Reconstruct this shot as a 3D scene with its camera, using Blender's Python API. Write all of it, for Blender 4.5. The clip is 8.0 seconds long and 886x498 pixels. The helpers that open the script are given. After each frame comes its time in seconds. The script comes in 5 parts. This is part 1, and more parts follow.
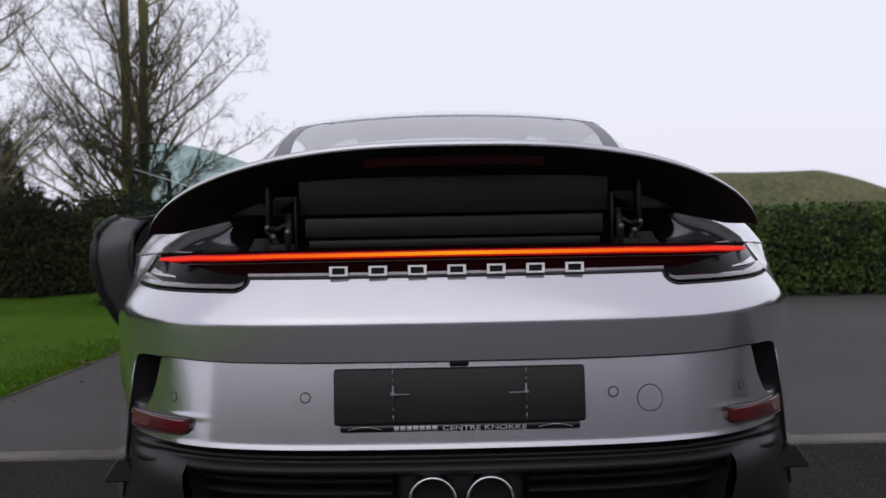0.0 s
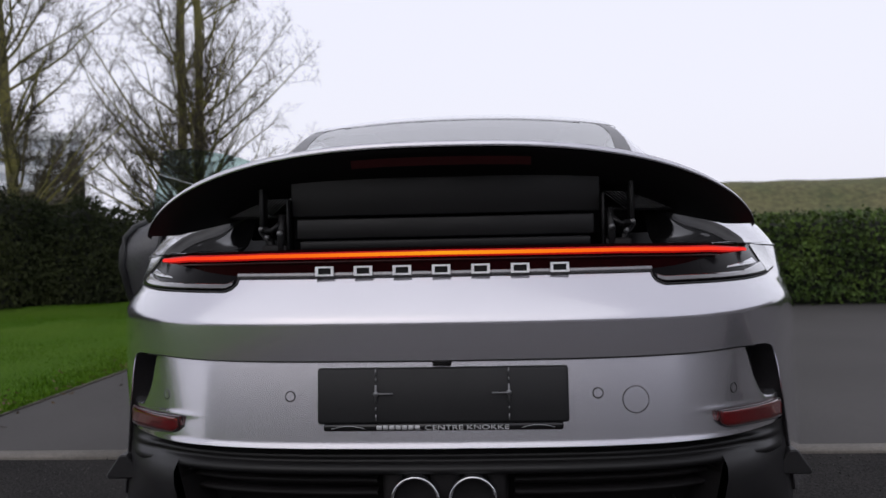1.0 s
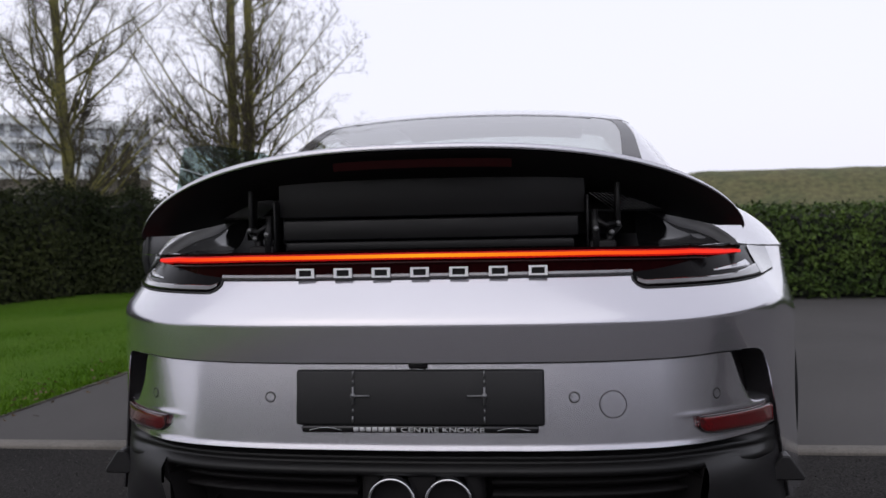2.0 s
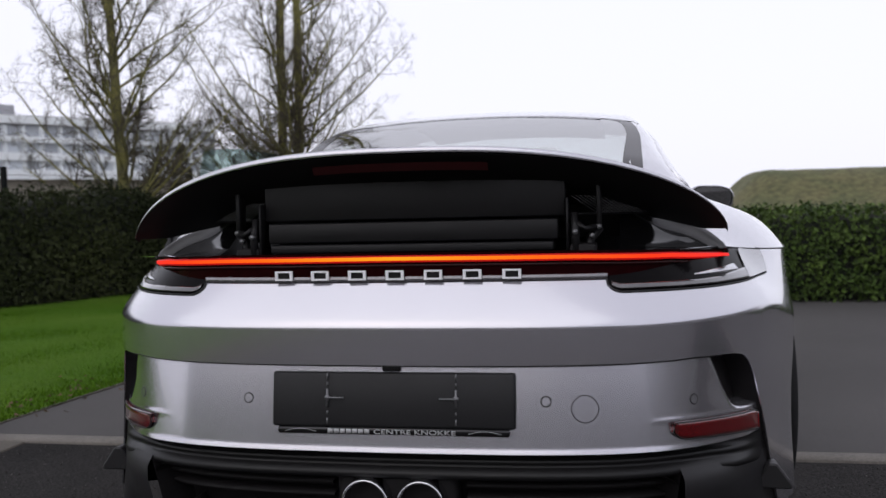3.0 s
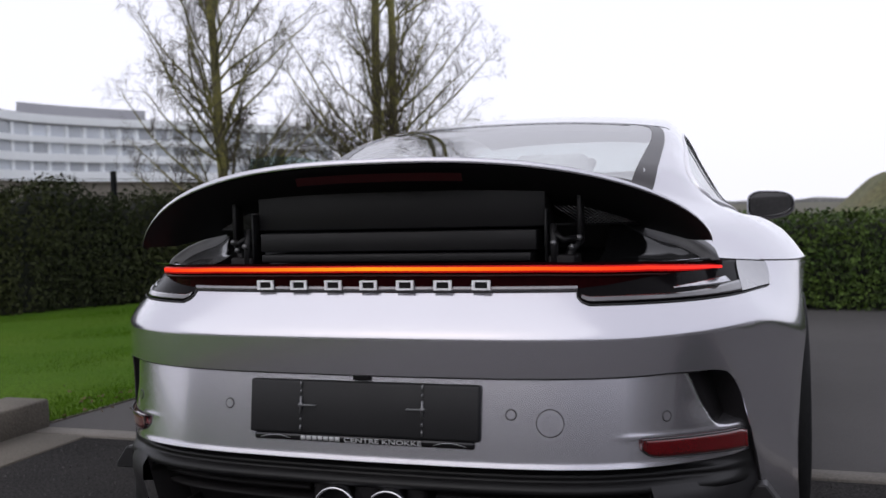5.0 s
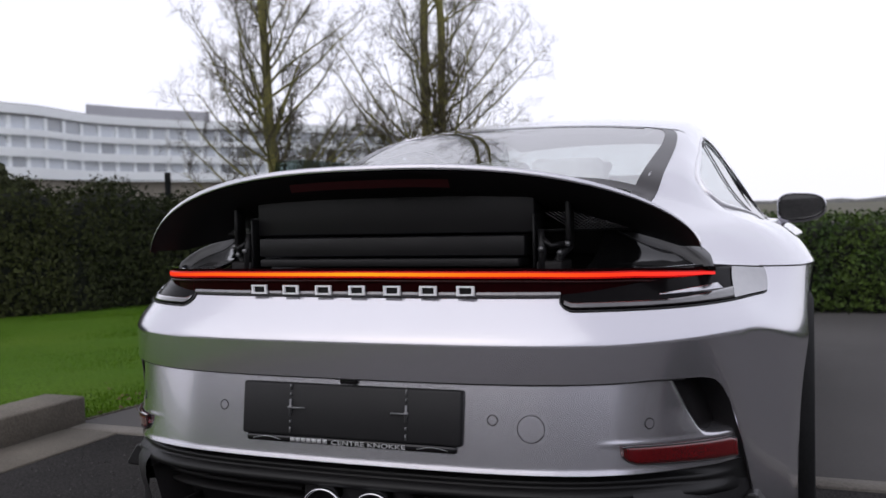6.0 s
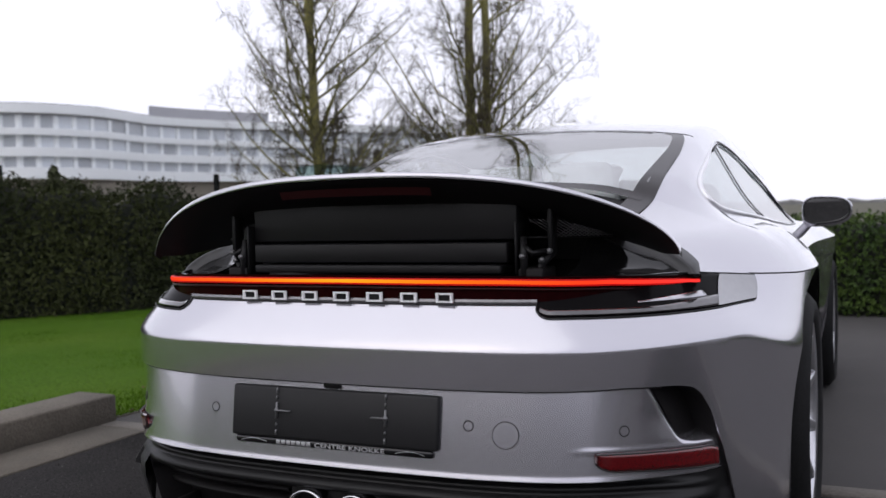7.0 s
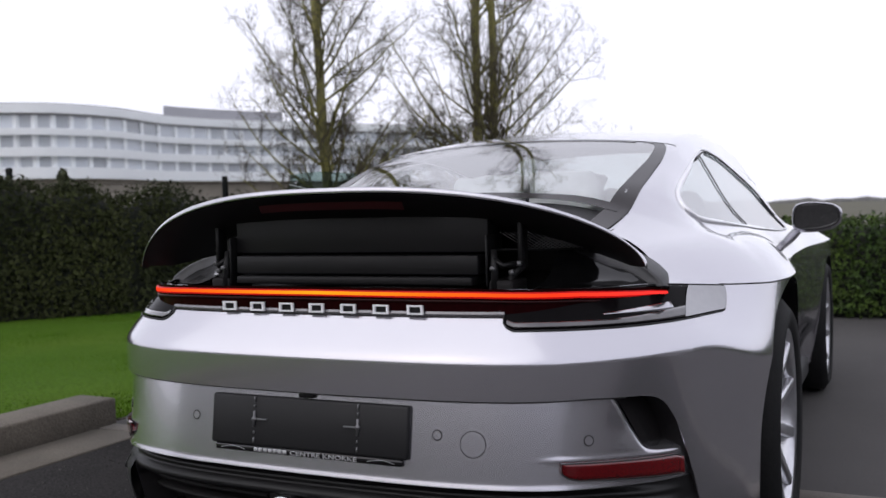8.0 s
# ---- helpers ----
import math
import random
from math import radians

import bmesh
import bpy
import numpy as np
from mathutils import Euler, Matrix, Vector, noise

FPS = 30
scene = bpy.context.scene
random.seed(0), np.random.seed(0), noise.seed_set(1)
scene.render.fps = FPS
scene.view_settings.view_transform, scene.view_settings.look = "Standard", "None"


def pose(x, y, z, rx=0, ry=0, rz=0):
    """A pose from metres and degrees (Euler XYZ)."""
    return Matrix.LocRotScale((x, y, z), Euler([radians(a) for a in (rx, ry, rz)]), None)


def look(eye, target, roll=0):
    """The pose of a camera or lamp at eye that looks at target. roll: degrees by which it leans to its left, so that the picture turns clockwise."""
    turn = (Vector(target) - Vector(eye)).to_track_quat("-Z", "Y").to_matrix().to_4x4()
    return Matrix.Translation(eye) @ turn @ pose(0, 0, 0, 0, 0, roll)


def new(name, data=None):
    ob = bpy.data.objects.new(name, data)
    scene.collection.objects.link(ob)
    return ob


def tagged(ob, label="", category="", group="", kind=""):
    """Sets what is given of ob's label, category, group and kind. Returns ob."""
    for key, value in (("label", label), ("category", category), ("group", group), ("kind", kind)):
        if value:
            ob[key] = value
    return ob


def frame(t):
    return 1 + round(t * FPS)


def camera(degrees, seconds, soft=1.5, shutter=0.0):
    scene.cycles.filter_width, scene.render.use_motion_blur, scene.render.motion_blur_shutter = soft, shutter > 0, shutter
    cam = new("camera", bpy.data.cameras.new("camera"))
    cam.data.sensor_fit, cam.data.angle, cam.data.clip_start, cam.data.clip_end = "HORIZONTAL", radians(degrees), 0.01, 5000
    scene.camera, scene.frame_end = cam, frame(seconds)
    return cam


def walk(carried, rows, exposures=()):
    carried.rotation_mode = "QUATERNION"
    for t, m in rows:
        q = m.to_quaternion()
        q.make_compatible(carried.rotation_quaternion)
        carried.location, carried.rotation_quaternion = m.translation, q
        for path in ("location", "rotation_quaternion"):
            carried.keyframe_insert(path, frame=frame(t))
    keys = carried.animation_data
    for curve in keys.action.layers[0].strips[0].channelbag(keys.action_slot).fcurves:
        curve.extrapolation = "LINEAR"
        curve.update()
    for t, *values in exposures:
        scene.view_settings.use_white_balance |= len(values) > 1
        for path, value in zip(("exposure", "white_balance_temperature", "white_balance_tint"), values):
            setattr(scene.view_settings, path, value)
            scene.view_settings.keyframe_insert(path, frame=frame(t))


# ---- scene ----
cam = camera(49.9, 8.0)
cam.data.dof.use_dof, cam.data.dof.focus_distance, cam.data.dof.aperture_fstop = True, 2.25, 5.6
PATH = [
    (0, (-0.046, -2.0, 0.921), (-0.029, -0.002, 0.826), -1.1),
    (0.5, (0.026, -2.002, 0.916), (-0.015, -0.005, 0.825), -1.2),
    (1, (0.123, -2.001, 0.897), (0.008, -0.006, 0.825), -1.3),
    (1.5, (0.208, -1.994, 0.918), (0.03, -0.004, 0.828), -1.3),
    (3, (0.485, -1.965, 0.93), (0.117, -0.001, 0.837), -1.4),
    (3.5, (0.561, -1.948, 0.929), (0.136, 0.004, 0.84), -1.3),
    (4, (0.642, -1.932, 0.937), (0.154, 0.005, 0.847), -1.4),
    (4.5, (0.713, -1.914, 0.94), (0.169, 0.009, 0.853), -1.4),
    (6, (0.946, -1.858, 0.955), (0.224, 0.005, 0.872), -1.4),
    (6.5, (1.025, -1.844, 0.959), (0.249, -0.002, 0.878), -1.4),
    (7, (1.111, -1.819, 0.969), (0.279, -0.002, 0.888), -1.4),
    (7.5, (1.169, -1.813, 0.985), (0.313, -0.008, 0.901), -1.5),
    (8, (1.22, -1.824, 1.001), (0.361, -0.019, 0.918), -1.5),
]
walk(cam, [(t, look(eye, target, roll)) for t, eye, target, roll in PATH],
     exposures=[(0.0, -0.22), (1.5, -0.11), (3.5, 0.0), (6.5, 0.07), (8.0, 0.11)])

# ---- world, sun, exposure ----
SKY_LEVEL, SUN_LEVEL = 1.25, 0.5
world = bpy.data.worlds.new("overcast_sky")
scene.world = world
world.use_nodes = True
wn, wl = world.node_tree.nodes, world.node_tree.links
sky = wn.new("ShaderNodeTexSky")
sky.sky_type = "NISHITA"
sky.sun_disc = False
sky.sun_elevation, sky.sun_rotation = radians(38), radians(200)
sky.air_density, sky.dust_density, sky.ozone_density = 1.0, 4.0, 1.0
dim = wn.new("ShaderNodeMix")
dim.data_type, dim.blend_type = "RGBA", "MULTIPLY"
dim.inputs[0].default_value = 1.0
dim.inputs[7].default_value = (0.08, 0.08, 0.08, 1)
wl.new(sky.outputs[0], dim.inputs[6])
cloud = wn.new("ShaderNodeMix")
cloud.data_type = "RGBA"
cloud.inputs[0].default_value = 0.88
cloud.inputs[7].default_value = (0.86, 0.86, 0.97, 1)
wl.new(dim.outputs[2], cloud.inputs[6])
wl.new(cloud.outputs[2], wn["Background"].inputs[0])
wn["Background"].inputs[1].default_value = SKY_LEVEL
sun = new("sun", bpy.data.lights.new("sun", "SUN"))
sun.data.energy, sun.data.angle, sun.data.color = SUN_LEVEL, radians(80), (1.0, 0.99, 0.97)
sun.matrix_world = look((-6, -14, 13), (0, 0, 0))


# ---- materials ----
def mat(name, color, rough=0.5, metal=0.0, spread=0.0, scale=8.0, fine=0.0, fine_scale=80.0, bump=0.0, coat=0.0,
        color2=None, emit=None, glow=0.0, per_object=0.0, rough_spread=0.0, per_island=0.0, spec=0.5):
    """A principled material: base colour broken up at two scales, with fine relief."""
    m = bpy.data.materials.new(name)
    m.use_nodes = True
    n, l = m.node_tree.nodes, m.node_tree.links
    b = n["Principled BSDF"]
    b.inputs["Roughness"].default_value, b.inputs["Metallic"].default_value = rough, metal
    b.inputs["Coat Weight"].default_value, b.inputs["Coat Roughness"].default_value = coat, 0.03
    b.inputs["Specular IOR Level"].default_value = spec
    c1 = (*color, 1)
    b.inputs["Base Color"].default_value = c1
    out = None
    if spread or color2 or fine or bump or per_object or rough_spread or per_island:
        co = n.new("ShaderNodeTexCoord")
        big = n.new("ShaderNodeTexNoise")
        big.inputs["Scale"].default_value, big.inputs["Detail"].default_value = scale, 5
        small = n.new("ShaderNodeTexNoise")
        small.inputs["Scale"].default_value, small.inputs["Detail"].default_value = fine_scale, 3
        l.new(co.outputs["Object"], big.inputs["Vector"])
        l.new(co.outputs["Object"], small.inputs["Vector"])
        ramp = n.new("ShaderNodeMapRange")
        ramp.inputs[1].default_value, ramp.inputs[2].default_value = 0.3, 0.7
        l.new(big.outputs[0], ramp.inputs[0])
        c2 = (*color2, 1) if color2 else (*[max(0, v * (1 - spread)) for v in color], 1)
        mix = n.new("ShaderNodeMix")
        mix.data_type = "RGBA"
        mix.inputs[6].default_value, mix.inputs[7].default_value = c1, c2
        l.new(ramp.outputs[0], mix.inputs[0])
        out = mix.outputs[2]
        hue = n.new("ShaderNodeHueSaturation")
        l.new(out, hue.inputs["Color"])
        amount = n.new("ShaderNodeMapRange")
        amount.inputs[1].default_value, amount.inputs[2].default_value = 0.3, 0.7
        amount.inputs[3].default_value, amount.inputs[4].default_value = 1 - fine, 1 + fine
        l.new(small.outputs[0], amount.inputs[0])
        value = amount.outputs[0]
        if per_object or per_island:
            info = n.new("ShaderNodeNewGeometry") if per_island else n.new("ShaderNodeObjectInfo")
            mr = n.new("ShaderNodeMapRange")
            k = per_object or per_island
            mr.inputs[3].default_value, mr.inputs[4].default_value = 1 - k, 1 + k
            l.new(info.outputs["Random Per Island" if per_island else "Random"], mr.inputs[0])
            mul = n.new("ShaderNodeMath")
            mul.operation = "MULTIPLY"
            l.new(value, mul.inputs[0])
            l.new(mr.outputs[0], mul.inputs[1])
            value = mul.outputs[0]
        l.new(value, hue.inputs["Value"])
        l.new(hue.outputs[0], b.inputs["Base Color"])
        if rough_spread:
            rr = n.new("ShaderNodeMapRange")
            rr.inputs[1].default_value, rr.inputs[2].default_value = 0.3, 0.7
            rr.inputs[3].default_value, rr.inputs[4].default_value = rough - rough_spread, rough + rough_spread
            l.new(big.outputs[0], rr.inputs[0])
            l.new(rr.outputs[0], b.inputs["Roughness"])
        if bump:
            bp = n.new("ShaderNodeBump")
            bp.inputs["Strength"].default_value, bp.inputs["Distance"].default_value = 1.0, bump
            l.new(small.outputs[0], bp.inputs["Height"])
            l.new(bp.outputs[0], b.inputs["Normal"])
    if emit:
        b.inputs["Emission Color"].default_value = (*emit, 1)
        b.inputs["Emission Strength"].default_value = glow
    return m


def glass(name, color, rough=0.0, gloss=0.40):
    """Thin glass: mirrors more at a slant and lets the rest through, tinted."""
    m = bpy.data.materials.new(name)
    m.use_nodes = True
    n, l = m.node_tree.nodes, m.node_tree.links
    n.remove(n["Principled BSDF"])
    t, g, f, p, s, x = (n.new("ShaderNode" + k) for k in ("BsdfTransparent", "BsdfGlossy", "LayerWeight", "Math", "Math", "MixShader"))
    t.inputs[0].default_value = (*color, 1)
    g.inputs["Roughness"].default_value = rough
    f.inputs["Blend"].default_value = 0.5
    p.operation, s.operation = "POWER", "MULTIPLY_ADD"
    p.inputs[1].default_value = 3.0
    s.inputs[1].default_value, s.inputs[2].default_value = 1 - gloss, gloss
    l.new(f.outputs["Facing"], p.inputs[0])
    l.new(p.outputs[0], s.inputs[0])
    l.new(s.outputs[0], x.inputs[0])
    l.new(t.outputs[0], x.inputs[1])
    l.new(g.outputs[0], x.inputs[2])
    l.new(x.outputs[0], n["Material Output"].inputs[0])
    return m


SILVER = mat("silver_paint", (0.553, 0.544, 0.584), 0.22, 0.92, spread=0.03, scale=3, fine=0.012, fine_scale=120, coat=1.0)
# Paler than the body paint: the sky's reflection is put into the colour
TRIM = mat("sky_paled_window_trim", (0.84, 0.84, 0.86), 0.38, 0.6, fine=0.02, fine_scale=60)
DIVIDER = mat("grey_window_divider", (0.10, 0.10, 0.105), 0.4, fine=0.1)
BLACK_GLOSS = mat("black_gloss_plastic", (0.006, 0.006, 0.0065), 0.10, fine=0.1, rough_spread=0.04, scale=12)
BLACK_SATIN = mat("black_satin_plastic", (0.0080, 0.0077, 0.0083), 0.46, spec=0.25, fine=0.15, fine_scale=400, bump=0.0003, rough_spread=0.06)
BLACK_MATT = mat("black_rough_plastic", (0.009, 0.008, 0.0085), 0.6, spec=0.22, fine=0.2, fine_scale=200, bump=0.0005)
GREY_PLASTIC = mat("dark_grey_plastic", (0.032, 0.032, 0.034), 0.45, fine=0.1, fine_scale=500, bump=0.0003)
PLATE_BLACK = mat("plate_holder_plastic", (0.012, 0.012, 0.013), 0.5, spec=0.3, fine=0.1, fine_scale=300, rough_spread=0.05)
CHROME = mat("chrome", (0.62, 0.62, 0.64), 0.14, 1.0, fine=0.02, rough_spread=0.03)
STEEL = mat("brushed_steel", (0.6, 0.6, 0.62), 0.25, 1.0, fine=0.1)
SLOT_METAL = mat("dull_slot_metal", (0.16, 0.16, 0.165), 0.4, 0.6, fine=0.1)
PRINT = mat("pale_print", (0.42, 0.42, 0.43), 0.5, fine=0.1)
LETTER = mat("bright_letter_metal", (0.86, 0.86, 0.88), 0.3, 0.1, fine=0.03)
RUBBER = mat("tyre_rubber", (0.010, 0.010, 0.0105), 0.75, spec=0.2, spread=0.2, fine=0.2, fine_scale=120, bump=0.0006)
SEAL = mat("rubber_seal", (0.01, 0.01, 0.011), 0.5, fine=0.1)
RIM = mat("silver_wheel_alloy", (0.62, 0.62, 0.65), 0.28, 0.85, fine=0.04, coat=0.5)
REFLECTOR = mat("red_reflector", (0.115, 0.003, 0.005), 0.2, fine=0.25, fine_scale=350, coat=1.0)
BRAKE_LAMP = mat("dark_red_lamp", (0.020, 0.0025, 0.003), 0.3, fine=0.2, fine_scale=300, spec=0.2)
RED_DARK = mat("dark_red_lens", (0.012, 0.0012, 0.0018), 0.16, fine=0.2, spec=0.06)
LENS_CLEAR = mat("smoked_clear_lens", (0.11, 0.106, 0.11), 0.14, 0.6, spread=0.5, scale=9, fine=0.15, fine_scale=40, coat=1.0)
LAMP_BLACK = mat("smoked_black_lens", (0.004, 0.0036, 0.0040), 0.16, spec=0.03, fine=0.1)
CORNER = mat("black_corner_plastic", (0.016, 0.0155, 0.0165), 0.45, spec=0.3, fine=0.15, fine_scale=400, bump=0.0003)
LIP = mat("grained_lip_plastic", (0.007, 0.0068, 0.0072), 0.40, spec=0.28, fine=0.15, fine_scale=400, bump=0.0003, rough_spread=0.06)
LENS_DIM = mat("dim_lens_strip", (0.20, 0.195, 0.205), 0.25, 0.8, fine=0.1, fine_scale=90)
LENS_SILVER = mat("lamp_reflector_silver", (0.50, 0.50, 0.53), 0.25, 0.9, fine=0.1, fine_scale=90, coat=1.0)
# Silver paint of the door end, with its shade put into the grey
SHADED_SILVER = mat("shaded_door_silver", (0.065, 0.065, 0.07), 0.35, 0.3, fine=0.1)
LENS_GREY = mat("pale_lamp_end", (0.30, 0.30, 0.315), 0.16, 0.35, fine=0.03, fine_scale=60, coat=1.0)
# For the unseen walls that only show as reflections
REFLECTED_WALL = mat("reflected_wall_grey", (0.21, 0.205, 0.205), 0.8, spread=0.3, scale=0.6, fine=0.15, fine_scale=12)
GLASS = glass("car_glass", (0.89, 0.955, 0.94), 0.0, 0.36)
GLASS_GREEN = glass("green_side_glass", (0.62, 0.82, 0.76))
FRIT = mat("black_glass_border", (0.020, 0.017, 0.018), 0.10, fine=0.05, spec=0.22)
MESH_BLACK = mat("black_vent_mesh", (0.015, 0.015, 0.016), 0.5, fine=0.5, fine_scale=500, bump=0.002)
WHITE_SHEET = mat("white_plastic_sheet", (0.8, 0.8, 0.8), 0.4, spread=0.08, fine=0.05, bump=0.004, fine_scale=25)
INTERIOR = mat("dark_leather", (0.02, 0.02, 0.021), 0.55, fine=0.2, bump=0.0006, fine_scale=300)
MIRROR = mat("mirror_glass", (0.8, 0.82, 0.84), 0.01, 1.0, fine=0.01)
ASPHALT = mat("coarse_asphalt", (0.036, 0.034, 0.033), 0.9, spread=0.45, scale=1.2, fine=0.6, fine_scale=120, bump=0.006, spec=0.05)
ASPHALT_PALE = mat("fine_asphalt", (0.083, 0.079, 0.0775), 0.85, spread=0.22, scale=0.7, fine=0.2, fine_scale=180, bump=0.003, spec=0.12)
STRIP_CONCRETE = mat("strip_concrete", (0.150, 0.136, 0.118), 0.85, spread=0.3, scale=4, fine=0.2, fine_scale=90, bump=0.003)
CONCRETE = mat("kerb_concrete", (0.118, 0.102, 0.080), 0.85, spread=0.42, scale=3, fine=0.2, fine_scale=90, bump=0.004)
LAWN = mat("lawn_ground", (0.045, 0.105, 0.009), 0.9, color2=(0.070, 0.125, 0.014), scale=0.9, fine=0.35, fine_scale=60, bump=0.02, spec=0.05)
BLADE = mat("grass_blade", (0.048, 0.118, 0.006), 0.7, color2=(0.075, 0.138, 0.010), scale=0.7, per_island=0.35, spec=0.03)
LEAF = mat("hedge_leaf", (0.020, 0.042, 0.006), 0.65, color2=(0.058, 0.092, 0.014), scale=3.5, per_island=0.6, spec=0.25)
LEAF_DARK = mat("dark_hedge_leaf", (0.009, 0.014, 0.005), 0.8, color2=(0.036, 0.042, 0.013), scale=0.7, per_island=0.35, spec=0.2)
NEEDLES = mat("fir_needles", (0.060, 0.070, 0.038), 0.8, color2=(0.085, 0.090, 0.045), scale=2, per_island=0.4, spec=0.2)
# Near-black: the shade between hedge leaves is put into the core's colour
TWIG_SHADED = mat("shaded_hedge_twigs", (0.010, 0.012, 0.007), 0.9, fine=0.4, bump=0.02, fine_scale=30)
BARK = mat("mossy_bark", (0.24, 0.225, 0.06), 0.9, color2=(0.13, 0.12, 0.06), scale=4, fine=0.35, fine_scale=60, bump=0.01)
TWIG = mat("twig_bark", (0.060, 0.048, 0.040), 0.9, color2=(0.085, 0.075, 0.040), scale=1.5, fine=0.25)
MOUND = mat("dry_grass_bank", (0.105, 0.095, 0.040), 0.95, color2=(0.062, 0.072, 0.026), scale=0.35, fine=0.4, fine_scale=3, bump=0.05)
FAR_FIELD = mat("far_field", (0.075, 0.070, 0.040), 0.95, spread=0.3, scale=0.05, fine=0.2, fine_scale=1)
# Distance haze is put into this pale grey
HAZED_WOODS = mat("far_woods", (0.16, 0.16, 0.155), 0.95, spread=0.4, scale=0.2, fine=0.3, fine_scale=2)
FACADE = mat("white_facade_band", (0.80, 0.83, 0.85), 0.5, spread=0.06, scale=0.1, fine=0.03)
FACADE_GLASS = mat("facade_glass", (0.46, 0.49, 0.53), 0.12, 0.0, per_object=0.3, fine=0.1, scale=0.3)
FACADE_GREY = mat("grey_roof_cladding", (0.30, 0.30, 0.32), 0.6, spread=0.1, scale=0.2)
PLINTH = mat("beige_wall", (0.26, 0.235, 0.20), 0.85, spread=0.15, scale=0.3, fine=0.1)
FENCE = mat("dark_fence_metal", (0.008, 0.009, 0.009), 0.8, fine=0.1, spec=0.08)


# ---- helpers for building ----
def mesh_of(name, verts, faces, material, smooth=True):
    me = bpy.data.meshes.new(name)
    me.from_pydata([tuple(v) for v in verts], [], faces)
    me.materials.append(material)
    if smooth:
        me.polygons.foreach_set("use_smooth", [True] * len(me.polygons))
    me.update()
    return me


def thing(name, label, category, at=(0, 0, 0), group="", kind=""):
    ob = new(name)
    ob.location = at
    return tagged(ob, label, category, group, kind)


def part(name, data, material, parent, label="", smooth=True):
    """One mesh object under a thing: data is a bmesh or (verts, faces)."""
    if isinstance(data, tuple):
        me = mesh_of(name, data[0], data[1], material, smooth)
    else:
        me = bpy.data.meshes.new(name)
        data.to_mesh(me)
        data.free()
        me.materials.append(material)
        me.polygons.foreach_set("use_smooth", [smooth] * len(me.polygons))
    ob = new(name, me)
    ob.parent = parent
    if parent is not None and parent.parent is None and parent.type == "EMPTY":
        ob.matrix_parent_inverse = parent.matrix_basis.inverted()
    if label:
        tagged(ob, label)
    return ob


def box(lo, hi, bevel=0.0, seg=2):
    bm = bmesh.new()
    bmesh.ops.create_cube(bm, size=1)
    s = [hi[i] - lo[i] for i in range(3)]
    for v in bm.verts:
        for i in range(3):
            v.co[i] = lo[i] + (v.co[i] + 0.5) * s[i]
    if bevel:
        bmesh.ops.bevel(bm, geom=bm.edges[:], offset=bevel, segments=seg, affect="EDGES", profile=0.5)
    return bm


def turned(bm, m):
    bmesh.ops.transform(bm, matrix=m, verts=bm.verts[:])
    return bm


def joined(*bms):
    """One bmesh out of several."""
    me = bpy.data.meshes.new("tmp")
    out = bmesh.new()
    for b in bms:
        b.to_mesh(me)
        b.free()
        out.from_mesh(me)
    bpy.data.meshes.remove(me)
    return out


def grid_faces(nu, nv, flip=False, closed_u=False):
    f = []
    for i in range(nu - (0 if closed_u else 1)):
        for j in range(nv - 1):
            a, b = i * nv + j, ((i + 1) % nu) * nv + j
            q = (a, b, b + 1, a + 1)
            f.append(q[::-1] if flip else q)
    return f


def keyed(x, xs, ys):
    """Smooth (monotone cubic) reading of a table."""
    xs, ys = np.asarray(xs, float), np.asarray(ys, float)
    h = np.diff(xs)
    d = np.diff(ys) / h
    m = np.zeros(len(xs))
    m[0], m[-1] = d[0], d[-1]
    for i in range(1, len(xs) - 1):
        m[i] = 0 if d[i - 1] * d[i] <= 0 else 2 * d[i - 1] * d[i] / (d[i - 1] + d[i])
    x = np.clip(np.asarray(x, float), xs[0], xs[-1])
    i = np.clip(np.searchsorted(xs, x) - 1, 0, len(xs) - 2)
    t = (x - xs[i]) / h[i]
    return ((2 * t**3 - 3 * t**2 + 1) * ys[i] + (t**3 - 2 * t**2 + t) * h[i] * m[i]
            + (3 * t**2 - 2 * t**3) * ys[i + 1] + (t**3 - t**2) * h[i] * m[i + 1])


def table(xs, ys, n=800):
    """The same as a quick reader."""
    g = np.linspace(xs[0], xs[-1], n)
    v = keyed(g, xs, ys)
    return lambda x: np.interp(x, g, v)


def step(a, b, x):
    t = np.clip((np.asarray(x, float) - a) / (b - a), 0, 1)
    return t * t * (3 - 2 * t)


def tube(path, radius, sides=8, closed=False):
    """A tube along points; radius is one number or one for each point."""
    bm = bmesh.new()
    n = len(path)
    rads = radius if isinstance(radius, (list, tuple, np.ndarray)) else [radius] * n
    rings = []
    for i, p in enumerate(path):
        p = Vector(p)
        a = Vector(path[(i - 1) % n] if closed else path[max(i - 1, 0)])
        b = Vector(path[(i + 1) % n] if closed else path[min(i + 1, n - 1)])
        d = (b - a).normalized()
        side = d.cross(Vector((0, 0, 1)) if abs(d.z) < 0.95 else Vector((1, 0, 0))).normalized()
        up = side.cross(d)
        rings.append([bm.verts.new(p + (side * math.cos(2 * math.pi * k / sides) + up * math.sin(2 * math.pi * k / sides)) * rads[i]) for k in range(sides)])
    for i in range(n if closed else n - 1):
        r, q = rings[i], rings[(i + 1) % n]
        for k in range(sides):
            bm.faces.new((r[k], r[(k + 1) % sides], q[(k + 1) % sides], q[k]))
    if not closed:
        bm.faces.new(rings[0][::-1])
        bm.faces.new(rings[-1])
    return bm


